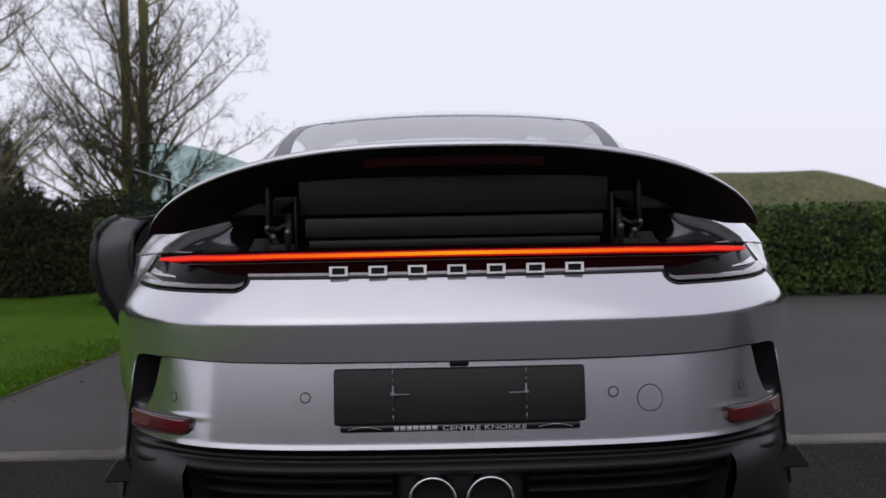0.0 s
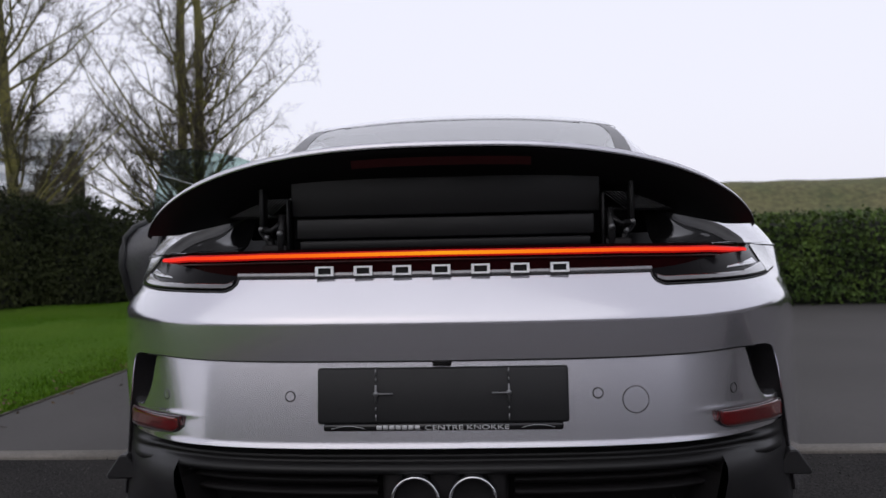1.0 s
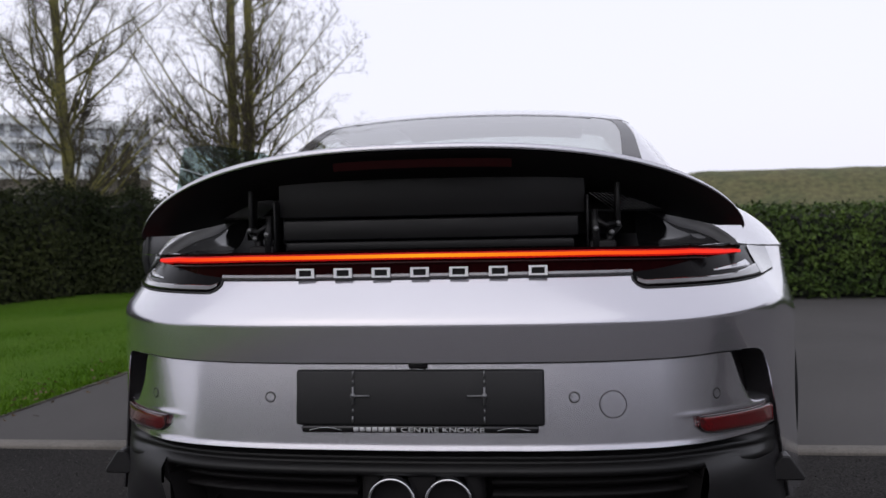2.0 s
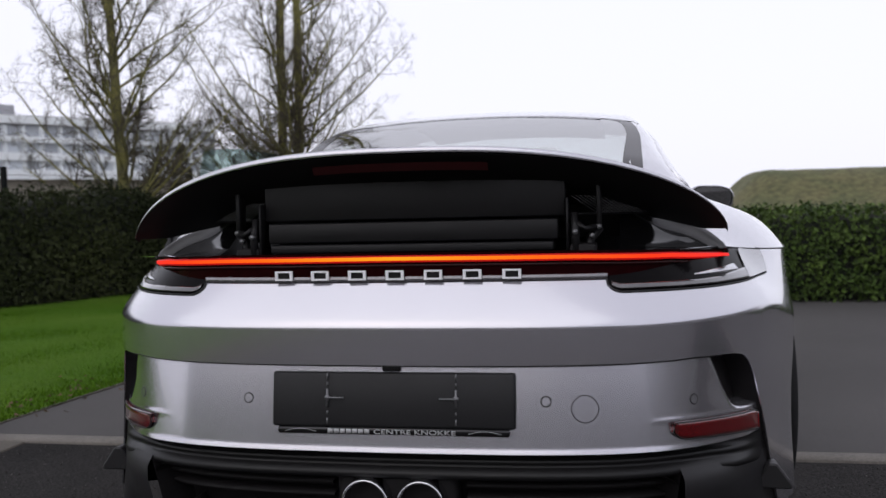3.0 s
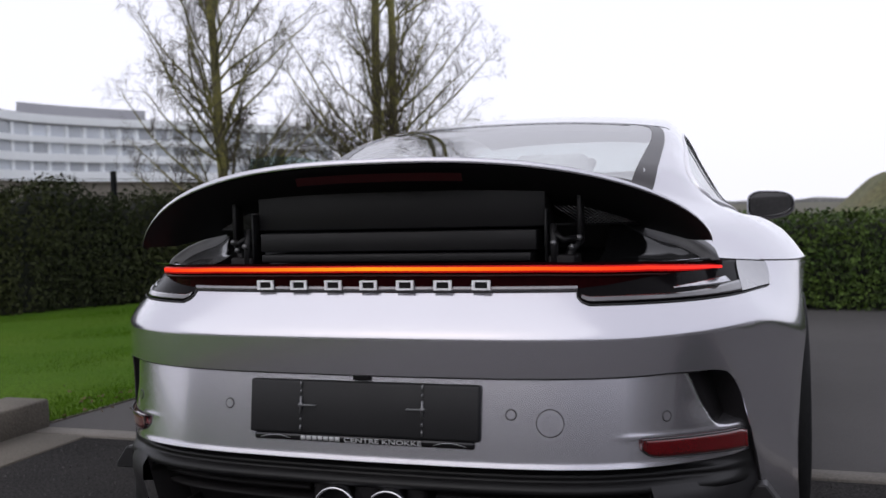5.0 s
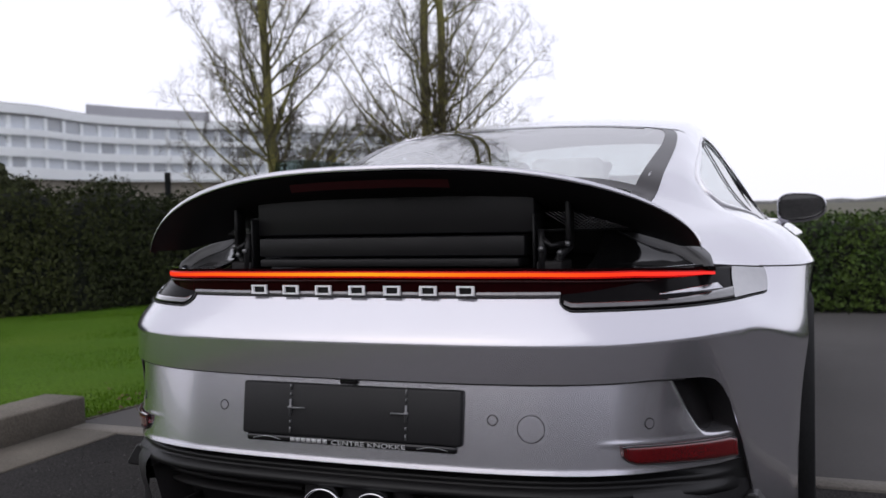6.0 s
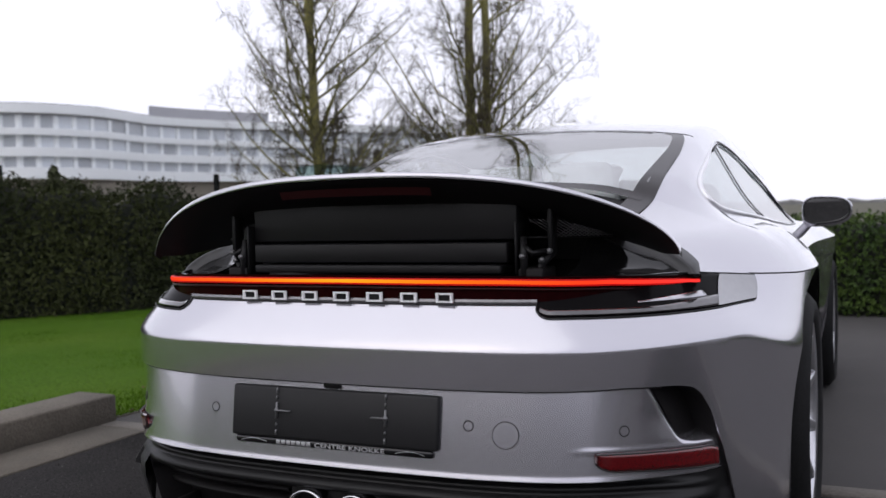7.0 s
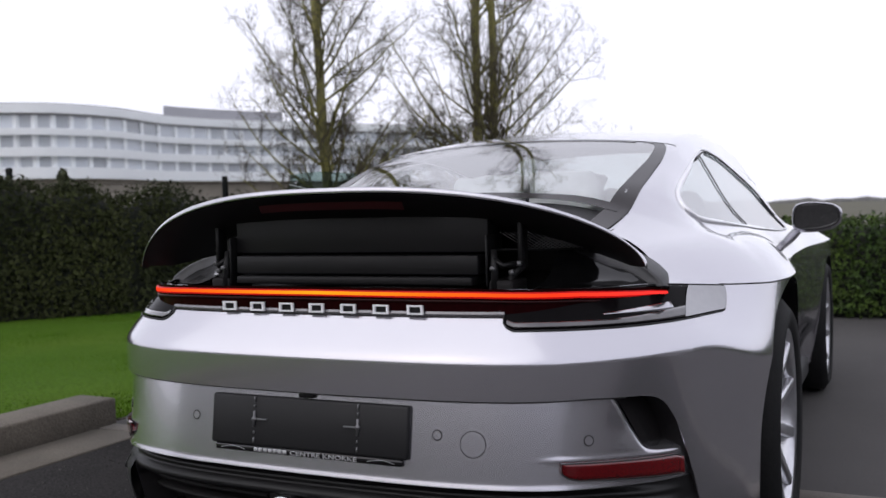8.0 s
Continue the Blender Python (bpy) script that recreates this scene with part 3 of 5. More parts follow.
def inset(s, z):
    """How far the skin lies inside its widest outline at a height."""
    s, z = np.asarray(s, float), np.asarray(z, float)
    side = step(S_SIDE0, S_SIDE1, s)
    front = step(S_FRONT0, S_FRONT1, s)
    pivot = 0.670 - 0.065 * step(at_y(0.36), at_y(0.72), s)
    up = np.clip((z - pivot) / (0.794 - pivot), 0, 2)
    top = (0.096 * (1 - side) + 0.008 * side + 0.04 * front) * 1.22 * up**2 / (up + 0.22)
    down = np.clip((np.minimum(0.655, pivot) - z) / 0.3, 0, 2)
    waist = step(at_y(1.3), at_y(1.8), s) * (1 - step(at_y(2.9), at_y(3.3), s))
    flank = step(at_x(0.66), at_x(0.80), s)
    aft = step(at_y(0.5), at_y(0.72), s)
    low = 0.030 * (1 - flank) * down**2 + flank * (0.018 * aft * down**1.4 - 0.010 * (1 - aft) * down**2) + 0.05 * waist * (z < 0.4) * down**2
    return top + low


def skin(s, z, off=0.0):
    """A point of the rear and side skin; off: metres outward."""
    x, y, nx, ny = plan(s)
    d = inset(s, z) - off
    return np.stack([x + nx * d, y + ny * d, np.broadcast_to(z, np.shape(x))], -1)


def skin_patch(ss, z_low, z_high, nz, off=0.0, mirror=True, thick=0.0):
    """A patch of skin between two heights given along ss; both halves."""
    ss = np.asarray(ss, float)
    lo, hi = np.broadcast_to(z_low, ss.shape), np.broadcast_to(z_high, ss.shape)
    rows = []
    for k in range(nz):
        rows.append(skin(ss, lo + (hi - lo) * k / (nz - 1), off))
    if thick:
        rows = [skin(ss, lo, off - thick)] + rows + [skin(ss, hi, off - thick)]
    g = np.stack(rows, 1)
    n, m = g.shape[:2]
    v = [tuple(p) for p in g.reshape(-1, 3)]
    f = grid_faces(n, m)
    if thick:
        f += [tuple(range(m))[::-1], tuple(range((n - 1) * m, n * m))]
    if mirror:
        k = len(v)
        v += [(-p[0], p[1], p[2]) for p in v]
        f += [tuple(i + k for i in q[::-1]) for q in f]
    return v, f


def wall_patch(ss, z_low, z_high, nz, off, z_ref, thick=0.0):
    """An upright patch that keeps the plan the skin has at one height."""
    ss = np.asarray(ss, float)
    x, y, nx, ny = plan(ss)
    d = inset(ss, z_ref + 0 * ss)
    lo, hi = np.broadcast_to(z_low, ss.shape), np.broadcast_to(z_high, ss.shape)
    rows = [(lo + (hi - lo) * k / (nz - 1), off) for k in range(nz)]
    if thick:
        rows = [(lo, off - thick)] + rows + [(hi, off - thick)]
    g = np.stack([np.stack([x + nx * (d - o), y + ny * (d - o), z], -1) for z, o in rows], 1)
    return [tuple(p) for p in g.reshape(-1, 3)], grid_faces(len(ss), len(rows))


def one_side(data, sign):
    """The same patch for one side of the car: sign 1 right, -1 left."""
    v, f = data
    return ([(p[0] * sign, p[1], p[2]) for p in v], f if sign > 0 else [q[::-1] for q in f])


def welded(data, dist=0.0006):
    bm = bmesh.new()
    vs = [bm.verts.new(p) for p in data[0]]
    for q in data[1]:
        try:
            bm.faces.new([vs[i] for i in q])
        except ValueError:
            pass
    bmesh.ops.remove_doubles(bm, verts=bm.verts[:], dist=dist)
    return bm


REAR_AXLE, FRONT_AXLE, ARCH, ARCH_Z = 1.04, 3.548, 0.423, 0.361


def low_edge(s):
    """Lower edge of the painted skin: lid edge, bumper flank, arches, sill."""
    x, y, _, _ = plan(s)
    z = np.interp(y, [-0.02, 0.10, 0.200, 0.232, 0.255, 0.282, 0.315, 0.345, 0.362], [0.592, 0.595, 0.588, 0.581, 0.564, 0.522, 0.430, 0.305, 0.20])
    z = np.where(y > 0.362, 0.20, z)
    for c, rad, up in ((REAR_AXLE, ARCH, ARCH_Z), (FRONT_AXLE, 0.365, 0.345)):
        a = rad**2 - (y - c) ** 2
        z = np.where(a > -1e-9, np.maximum(0.20, up + np.sqrt(np.maximum(a, 0))), z)
    return z


SEAM = 0.787


def seam_at(y):
    """Height of the seam over the lamps and flanks, by the place along the car."""
    return np.interp(y, [-0.02, 0.06, 0.165, 0.305, 0.37, 0.45, 0.60, 0.80], [0.822, 0.819, 0.8175, 0.8165, 0.815, 0.808, 0.796, SEAM])


def seam_z(s):
    return seam_at(PY(s))


def column(s0, s1, step_len):
    return np.linspace(s0, s1, max(2, int((s1 - s0) / step_len)))


# rear lid and flanks in silver, doors left out of it
S_DOOR0, S_DOOR1 = at_y(1.70), at_y(2.84)
ARCH_Y = [REAR_AXLE - ARCH * math.cos(math.pi * k / 90) for k in range(91)]
ss = np.concatenate([column(0, at_y(0.5), 0.012), column(at_y(0.5) + 0.004, at_y(ARCH_Y[0]) - 0.001, 0.010), [at_y(y) for y in ARCH_Y], column(at_y(ARCH_Y[-1]) + 0.004, S_DOOR0, 0.02)])
body = part("rear_body", welded(skin_patch(ss, np.maximum(low_edge(ss), ARCH_Z), seam_z(ss), 48)), SILVER, car, "silver painted rear bumper and flanks")
for y0, y1 in ((0.331, ARCH_Y[0]), (ARCH_Y[-1], 1.70)):
    sv = column(at_y(y0), at_y(y1), 0.012)
    low = np.minimum(np.where(PY(sv) > 0.362, 0.20, np.interp(PY(sv), [0.315, 0.345, 0.362], [0.430, 0.305, 0.20])), ARCH_Z)
    for sg in (1, -1):
        part("lower_flank", one_side(skin_patch(sv, low, ARCH_Z, 8, mirror=False), sg), SILVER, car)
ss2 = np.concatenate([column(S_DOOR1, at_y(3.1), 0.03), column(at_y(3.11), at_y(4.0), 0.012), column(at_y(4.02), KN[-1], 0.03)])
part("front_body", welded(skin_patch(ss2, low_edge(ss2), SEAM, 14)), SILVER, car)
ssd = column(S_DOOR0 + 0.004, S_DOOR1 - 0.004, 0.04)
part("door", one_side(skin_patch(ssd, 0.22, SEAM, 14, mirror=False), 1), SILVER, car, "closed silver passenger door")

# the return of the lid's lower edge and of the flank, into the gap
def edge_return(s0, s1, depths):
    ss = column(s0, s1, 0.012)
    g = np.stack([skin(ss, low_edge(ss), o) for o in depths], 1)
    return [tuple(p) for p in g.reshape(-1, 3)], grid_faces(len(ss), len(depths), flip=True)


v, f = edge_return(0, at_x(0.70), (0.0, -0.012, -0.035))
k = len(v)
part("lid_edge", welded((v + [(-p[0], p[1], p[2]) for p in v], f + [tuple(i + k for i in q[::-1]) for q in f])), SILVER, car)
for sg in (1, -1):
    # Dark tube stands in for the shadow line under the lid edge
    s_gap = column(at_x(0.02), at_x(0.70), 0.02)
    part("lid_shadow_line", tube([(sg * p[0], p[1], p[2]) for p in skin(s_gap, low_edge(s_gap) - 0.0015, -0.004)], 0.0022, 5), SEAL, car)
    part("flank_edge", one_side(edge_return(at_x(0.70), at_y(0.362), (0.0, -0.003)), sg), SILVER, car)
    # Flank return coloured black so that the slot shows deep shade
    part("intake_wall", one_side(edge_return(at_x(0.70), at_y(0.362), (-0.003, -0.02, -0.05, -0.10)), sg), BLACK_MATT, car)

# upper body: cabin, haunches and front wings as one height over the plan
ROOF_Y = [0.30, 0.50, 0.80, 1.10, 1.27, 1.40, 1.70, 2.0, 2.3, 2.6, 2.8, 3.0, 3.25, 3.5, 3.8, 4.2, 4.56]
ROOF_Z = [0.866, 0.936, 1.040, 1.140, 1.194, 1.230, 1.281, 1.306, 1.315, 1.303, 1.275, 1.20, 1.06, 0.94, 0.86, 0.76, 0.62]
ROOF_G = np.linspace(0.30, 4.56, 900)
ROOF_V = spline(np.array(ROOF_Y), np.array(ROOF_Z))(ROOF_G)


def roof_line(y):
    return np.interp(y, ROOF_G, ROOF_V)


belt_half = table([0.3, 0.6, 0.8, 0.9, 0.98, 1.05, 1.15, 1.4, 1.67, 2.2, 2.8, 3.2, 3.5, 4.0, 4.6], [0.74, 0.76, 0.77, 0.745, 0.720, 0.705, 0.703, 0.716, 0.728, 0.738, 0.732, 0.71, 0.68, 0.55, 0.3])
flank_slope = table([0.3, 0.6, 0.8, 0.9, 0.98, 1.05, 1.15, 1.4, 4.6], [0.30, 0.36, 0.50, 0.86, 1.30, 1.58, 1.72, 1.84, 1.84])


belt_z = table([0.3, 0.6, 0.8, 0.9, 0.98, 1.05, 1.15, 1.4, 1.67, 2.1, 2.5, 3.2, 4.0, 4.6], [0.82, 0.862, 0.882, 0.898, 0.912, 0.922, 0.925, 0.922, 0.915, 0.892, 0.872, 0.868, 0.80, 0.6])


crown_z = table([0.3, 0.45, 0.65, 0.9, 1.15, 1.5, 2.0, 2.6, 3.1, 3.5, 3.8, 4.1, 4.35, 4.56], [0.805, 0.825, 0.860, 0.893, 0.905, 0.895, 0.880, 0.872, 0.872, 0.868, 0.83, 0.75, 0.66, 0.56])


def smooth_max(a, b, k):
    h = np.clip(0.5 + 0.5 * (a - b) / k, 0, 1)
    return b + (a - b) * h + k * h * (1 - h)


def smooth_min(a, b, k):
    return -smooth_max(-a, -b, k)


RIM_ALONG = np.linspace(at_x(0.42), at_y(4.3), 600)
RIM_S = skin(RIM_ALONG, seam_z(RIM_ALONG))


def rim_x(y):
    """Half width of the car at the seam."""
    return np.interp(y, RIM_S[:, 1], RIM_S[:, 0])


def top_z(x, y):
    x, y = np.abs(np.asarray(x, float)), np.asarray(y, float)
    zr, zb, wb = roof_line(y), belt_z(y), belt_half(y)
    roof = zr - 0.10 * x**2 - 0.10 * x**4
    flank = zb + (wb - x) * flank_slope(y)
    cabin = smooth_min(roof, flank, 0.07)
    xs = rim_x(y)
    xc = xs - 0.19
    q = np.clip((x - xc) / (xs - xc), 0, 1.05)
    cz = crown_z(y)
    wing = cz - 0.02 * np.clip((xc - x) / 0.25, 0, 1) ** 2
    top = smooth_max(cabin, wing, 0.11 + 0.05 * step(1.0, 1.3, y) * (1 - step(2.7, 3.0, y)))
    return top - (top - seam_at(y)) * q**2.7


def side_x(y, z):
    """Half width of the cabin at a height."""
    xs = np.linspace(0.36, float(rim_x(y)), 300)
    zs = np.minimum.accumulate(top_z(xs, np.full(300, y)))
    return float(np.interp(-z, -zs, xs))


glass_half = table([0.48, 0.60, 0.90, 1.18, 1.30, 1.38, 1.41, 1.425], [0.505, 0.520, 0.545, 0.545, 0.537, 0.524, 0.508, 0.47])


GLASS_Y0, GLASS_Y1 = 0.50, 1.425


dlo_low = table([1.005, 1.012, 1.03, 1.06, 1.1, 1.2, 1.4, 1.67, 2.1, 2.5, 2.86, 2.98], [0.984, 0.974, 0.966, 0.959, 0.953, 0.944, 0.932, 0.920, 0.896, 0.877, 0.872, 0.880], 3000)


dlo_high = table([1.005, 1.012, 1.03, 1.06, 1.12, 1.2, 1.3, 1.43, 1.65, 1.8, 2.0, 2.23, 2.5, 2.73, 2.98], [0.988, 1.002, 1.016, 1.031, 1.050, 1.070, 1.094, 1.126, 1.170, 1.186, 1.176, 1.146, 1.10, 1.04, 0.895], 3000)


y_cols = np.concatenate([np.arange(0.64, 1.55, 0.010), np.arange(1.55, 3.0, 0.016), np.arange(3.0, 4.47, 0.04)])
frac = np.concatenate([np.linspace(0, 0.55, 26), np.linspace(0.56, 0.90, 40), np.linspace(0.905, 1.0, 16)])
verts = []
for y in y_cols:
    x = frac * float(rim_x(y))
    for a, b in zip(x, top_z(x, y + 0 * x)):
        verts.append((a, y, b))
nf = len(frac)


def keep(c, left):
    x, y, z = c
    if GLASS_Y0 - 0.03 < y < GLASS_Y1 - 0.005 and x < float(glass_half(max(0.48, y))) - 0.008:
        return False
    if 1.012 < y < 2.97 and z > 0.86 and x > 0.4 and dlo_low(y) + 0.002 < z < dlo_high(y) - 0.002:
        return False
    if 2.80 < y < 3.42 and x < 0.60:
        return False
    if left and 1.70 < y < 2.84 and z < 0.915 and x > 0.70:
        return False
    return True


fs_r, fs_l = [], []
for q in grid_faces(len(y_cols), nf, flip=True):
    c = np.mean([verts[i] for i in q], 0)
    if keep(c, False):
        fs_r.append(q)
    if keep(c, True):
        fs_l.append(q)
# haunch beside the spoiler bay
k0 = len(verts)
y_bay = np.linspace(0.36, 0.64, 29)
for y in y_bay:
    x0 = float(np.interp(y, [0.36, 0.42, 0.50, 0.59, 0.64], [0.785, 0.742, 0.685, 0.60, 0.515]))
    x = x0 + (float(rim_x(y)) - x0) * np.linspace(0, 1, 40) ** 0.8
    for a, b in zip(x, top_z(x, y + 0 * x)):
        verts.append((a, y, b))
bay_faces = [tuple(i + k0 for i in q) for q in grid_faces(29, 40, flip=True)]
fs_r += bay_faces
fs_l += bay_faces
nv = len(verts)
upper = welded((verts + [(-p[0], p[1], p[2]) for p in verts], fs_r + [tuple(i + nv for i in q[::-1]) for q in fs_l]))
bmesh.ops.delete(upper, geom=[v for v in upper.verts if not v.link_faces], context="VERTS")
part("upper_body", upper, SILVER, car, "silver painted roof, pillars and haunches")


def over_top(points, off):
    """Points of the upper body at (x, y), lifted by off along the slope's normal."""
    out = []
    for x, y in points:
        e = 0.004
        zx = float(top_z(x + e, y) - top_z(x - e, y)) / (2 * e)
        zy = float(top_z(x, y + e) - top_z(x, y - e)) / (2 * e)
        n = Vector((-zx, -zy, 1)).normalized()
        out.append(tuple(Vector((x, y, float(top_z(x, y)))) + n * off))
    return out


def top_patch(ys, half, n, off):
    pts = [(float(half(y)) * (2 * k / (n - 1) - 1), y) for y in ys for k in range(n)]
    return over_top(pts, off), grid_faces(len(ys), n, flip=True)


def ribbon(path_a, path_b):
    v = []
    for a, b in zip(path_a, path_b):
        v += [tuple(a), tuple(b)]
    return v, grid_faces(len(path_a), 2)


# rear window: glass, black border, vent panel below it
rear_window = part("rear_window", top_patch(np.linspace(0.79, 1.418, 34), lambda y: float(glass_half(y)) - 0.028, 31, 0.001), GLASS, car, "tinted rear window")
rear_window.visible_shadow = False
ys = np.linspace(0.49, 1.424, 60)
for sg in (1, -1):
    a = over_top([(sg * (float(glass_half(y)) + 0.006), y) for y in ys], 0.003)
    b = over_top([(sg * (float(glass_half(y)) - 0.034 - 0.020 * float(1 - step(0.8, 1.35, y))), y) for y in ys], 0.002)
    part("window_border", ribbon(a, b) if sg > 0 else ribbon(b, a), FRIT, rear_window)
top_b = over_top([(x, 1.428) for x in np.linspace(-0.42, 0.42, 30)], 0.003)
top_a = over_top([(x, 1.405 - 0.0 * x) for x in np.linspace(-0.42, 0.42, 30)], 0.003)
part("window_border", ribbon(top_b, top_a), FRIT, rear_window)
part("window_border", top_patch(np.linspace(0.775, 0.82, 5), lambda y: float(glass_half(y)) - 0.02, 25, 0.003), FRIT, rear_window)
vent = part("vent_panel", top_patch(np.linspace(0.50, 0.78, 24), lambda y: float(glass_half(y)) - 0.03, 31, -0.012), MESH_BLACK, car, "black ventilation panel below the rear window")
hump = []
for y in np.linspace(0.54, 0.76, 12):
    for x in np.linspace(-0.27, 0.27, 25):
        lift = 0.028 * (1 - step(0.235, 0.268, abs(x))) * step(0.54, 0.58, y) * (1 - step(0.66, 0.76, y))
        hump.append((x, y, float(top_z(x, y)) - 0.008 + lift))
part("air_scoop", (hump, grid_faces(12, 25, flip=True)), BLACK_SATIN, car, "black air scoop")

# side windows
def side_point(y, z, off, sign):
    x = side_x(y, z)
    return (sign * (x + off * 0.88), y, z + off * 0.47)


def side_glass(y0, y1, sign, n=22, m=7, off=-0.004):
    v = []
    for y in np.linspace(y0, y1, n):
        lo, hi = float(dlo_low(y)), float(dlo_high(y))
        for k in range(m):
            v.append(side_point(y, lo + (hi - lo) * k / (m - 1), off, sign))
    f = grid_faces(n, m)
    return v, f if sign > 0 else [q[::-1] for q in f]


ang = np.concatenate([np.linspace(2.97, 1.08, 40), np.linspace(1.07, 1.006, 16), np.linspace(1.007, 1.07, 16), np.linspace(1.08, 2.97, 40)])
for sg in (1, -1):
    quarter = part("quarter_window", side_glass(1.008, 1.650, sg), GLASS, car, "tinted rear quarter window")
    quarter.visible_shadow = False
    if sg > 0:
        dw = part("door_window", side_glass(1.650, 2.97, sg), GLASS, car)
        dw.visible_shadow = False
    lower = [(y, float(dlo_low(y))) for y in ang[:56]]
    higher = [(y, float(dlo_high(y))) for y in ang[56:]]
    loop = lower + higher
    cy, cz = 1.75, 1.03

    def grown(p, k):
        d = Vector((p[0] - cy, (p[1] - cz) * 2.2)).normalized()
        return p[0] + d.x * k, p[1] + d.y * k

    def rim_path(k, off):
        return [side_point(*grown(p, k), off, sg) for p in loop]

    part("window_trim", tube(rim_path(0.011, 0.001), [0.0035 + 0.005 * float(1 - step(1.2, 1.6, p[0])) for p in loop], 8, True), TRIM, car, "body-coloured window surround, paled for its sky reflection")
    part("window_seal", tube([side_point(*grown(p, 0.001), 0.003, sg) for p in higher if 1.50 < p[0] < 2.95], 0.0036, 6), SEAL, car)
    line = [side_point(1.650, z, 0.0, sg) for z in np.linspace(float(dlo_low(1.65)), float(dlo_high(1.65)), 9)]
    part("window_divider", tube(line, 0.0028, 6), DIVIDER, car)
windscreen = part("windscreen", top_patch(np.linspace(2.79, 3.43, 16), lambda y: 0.605, 21, 0.001), GLASS, car)
windscreen.visible_shadow = False

# dark seams
def seam(points, name="panel_gap", width=0.0022, parent=car):
    return part(name, tube(points, width, 5), SEAL, parent)


for sg in (1, -1):
    s = column(at_y(0.57), at_y(0.98), 0.01)
    seam([(sg * p[0], p[1], p[2]) for p in skin(s, seam_z(s))])
    seam([(sg * float(x), 1.43 + 0.04 * (float(x) - 0.42), float(top_z(x, 1.43)) + 0.0005) for x in np.linspace(0.40, 0.55, 8)])
s_door = S_DOOR0
seam([tuple(skin(s_door, z)) for z in np.linspace(0.22, SEAM, 14)])

# lower bumper insert with plate, reflectors and side intakes
def droop(s):
    """How far the bumper's lines sink towards the corners."""
    return 0.018 * step(at_x(0.55), at_x(0.80), s)


def insert_in(s, z):
    x = PX(s)
    flat, z = z, z + droop(s)
    xs = x + (z - 0.535) * 0.42
    duct = 0.080 * step(0.706, 0.750, xs) * step(0.474, 0.496, z)
    ledge = -0.0012 * step(0.52, 0.60, x) * (1 - step(0.75, 0.79, x)) * np.exp(-((z - 0.468) / 0.005) ** 2)
    outer = step(0.56, 0.74, x)
    lean = (0.006 + (z - 0.51) * 0.15) * (1 - outer) + 0.008 * outer + 0.014 * step(0.464, 0.545, z) * step(0.64, 0.76, x) + 0.07 * step(0.80, 0.84, x)
    return inset(s, flat) - lean - duct - ledge + 0.0012 * (1 - step(0.408, 0.420, z))


def insert_patch(ss, z0, z1, nz, extra=0.0):
    rows = []
    for k in range(nz):
        z = z0 + (z1 - z0) * k / (nz - 1) - droop(ss) * (1 - k / (nz - 1))
        rows.append(skin(ss, z, insert_in(ss, z) + extra))
    g = np.stack(rows, 1)
    v, f = [tuple(p) for p in g.reshape(-1, 3)], grid_faces(g.shape[0], g.shape[1])
    return v, f


def both(data):
    v, f = data
    k = len(v)
    return v + [(-p[0], p[1], p[2]) for p in v], f + [tuple(i + k for i in q[::-1]) for q in f]


si = column(0, at_y(0.44), 0.008)
part("bumper_insert", welded(both(insert_patch(si, 0.408, 0.612, 52))), SILVER, car, "silver recessed rear bumper panel")
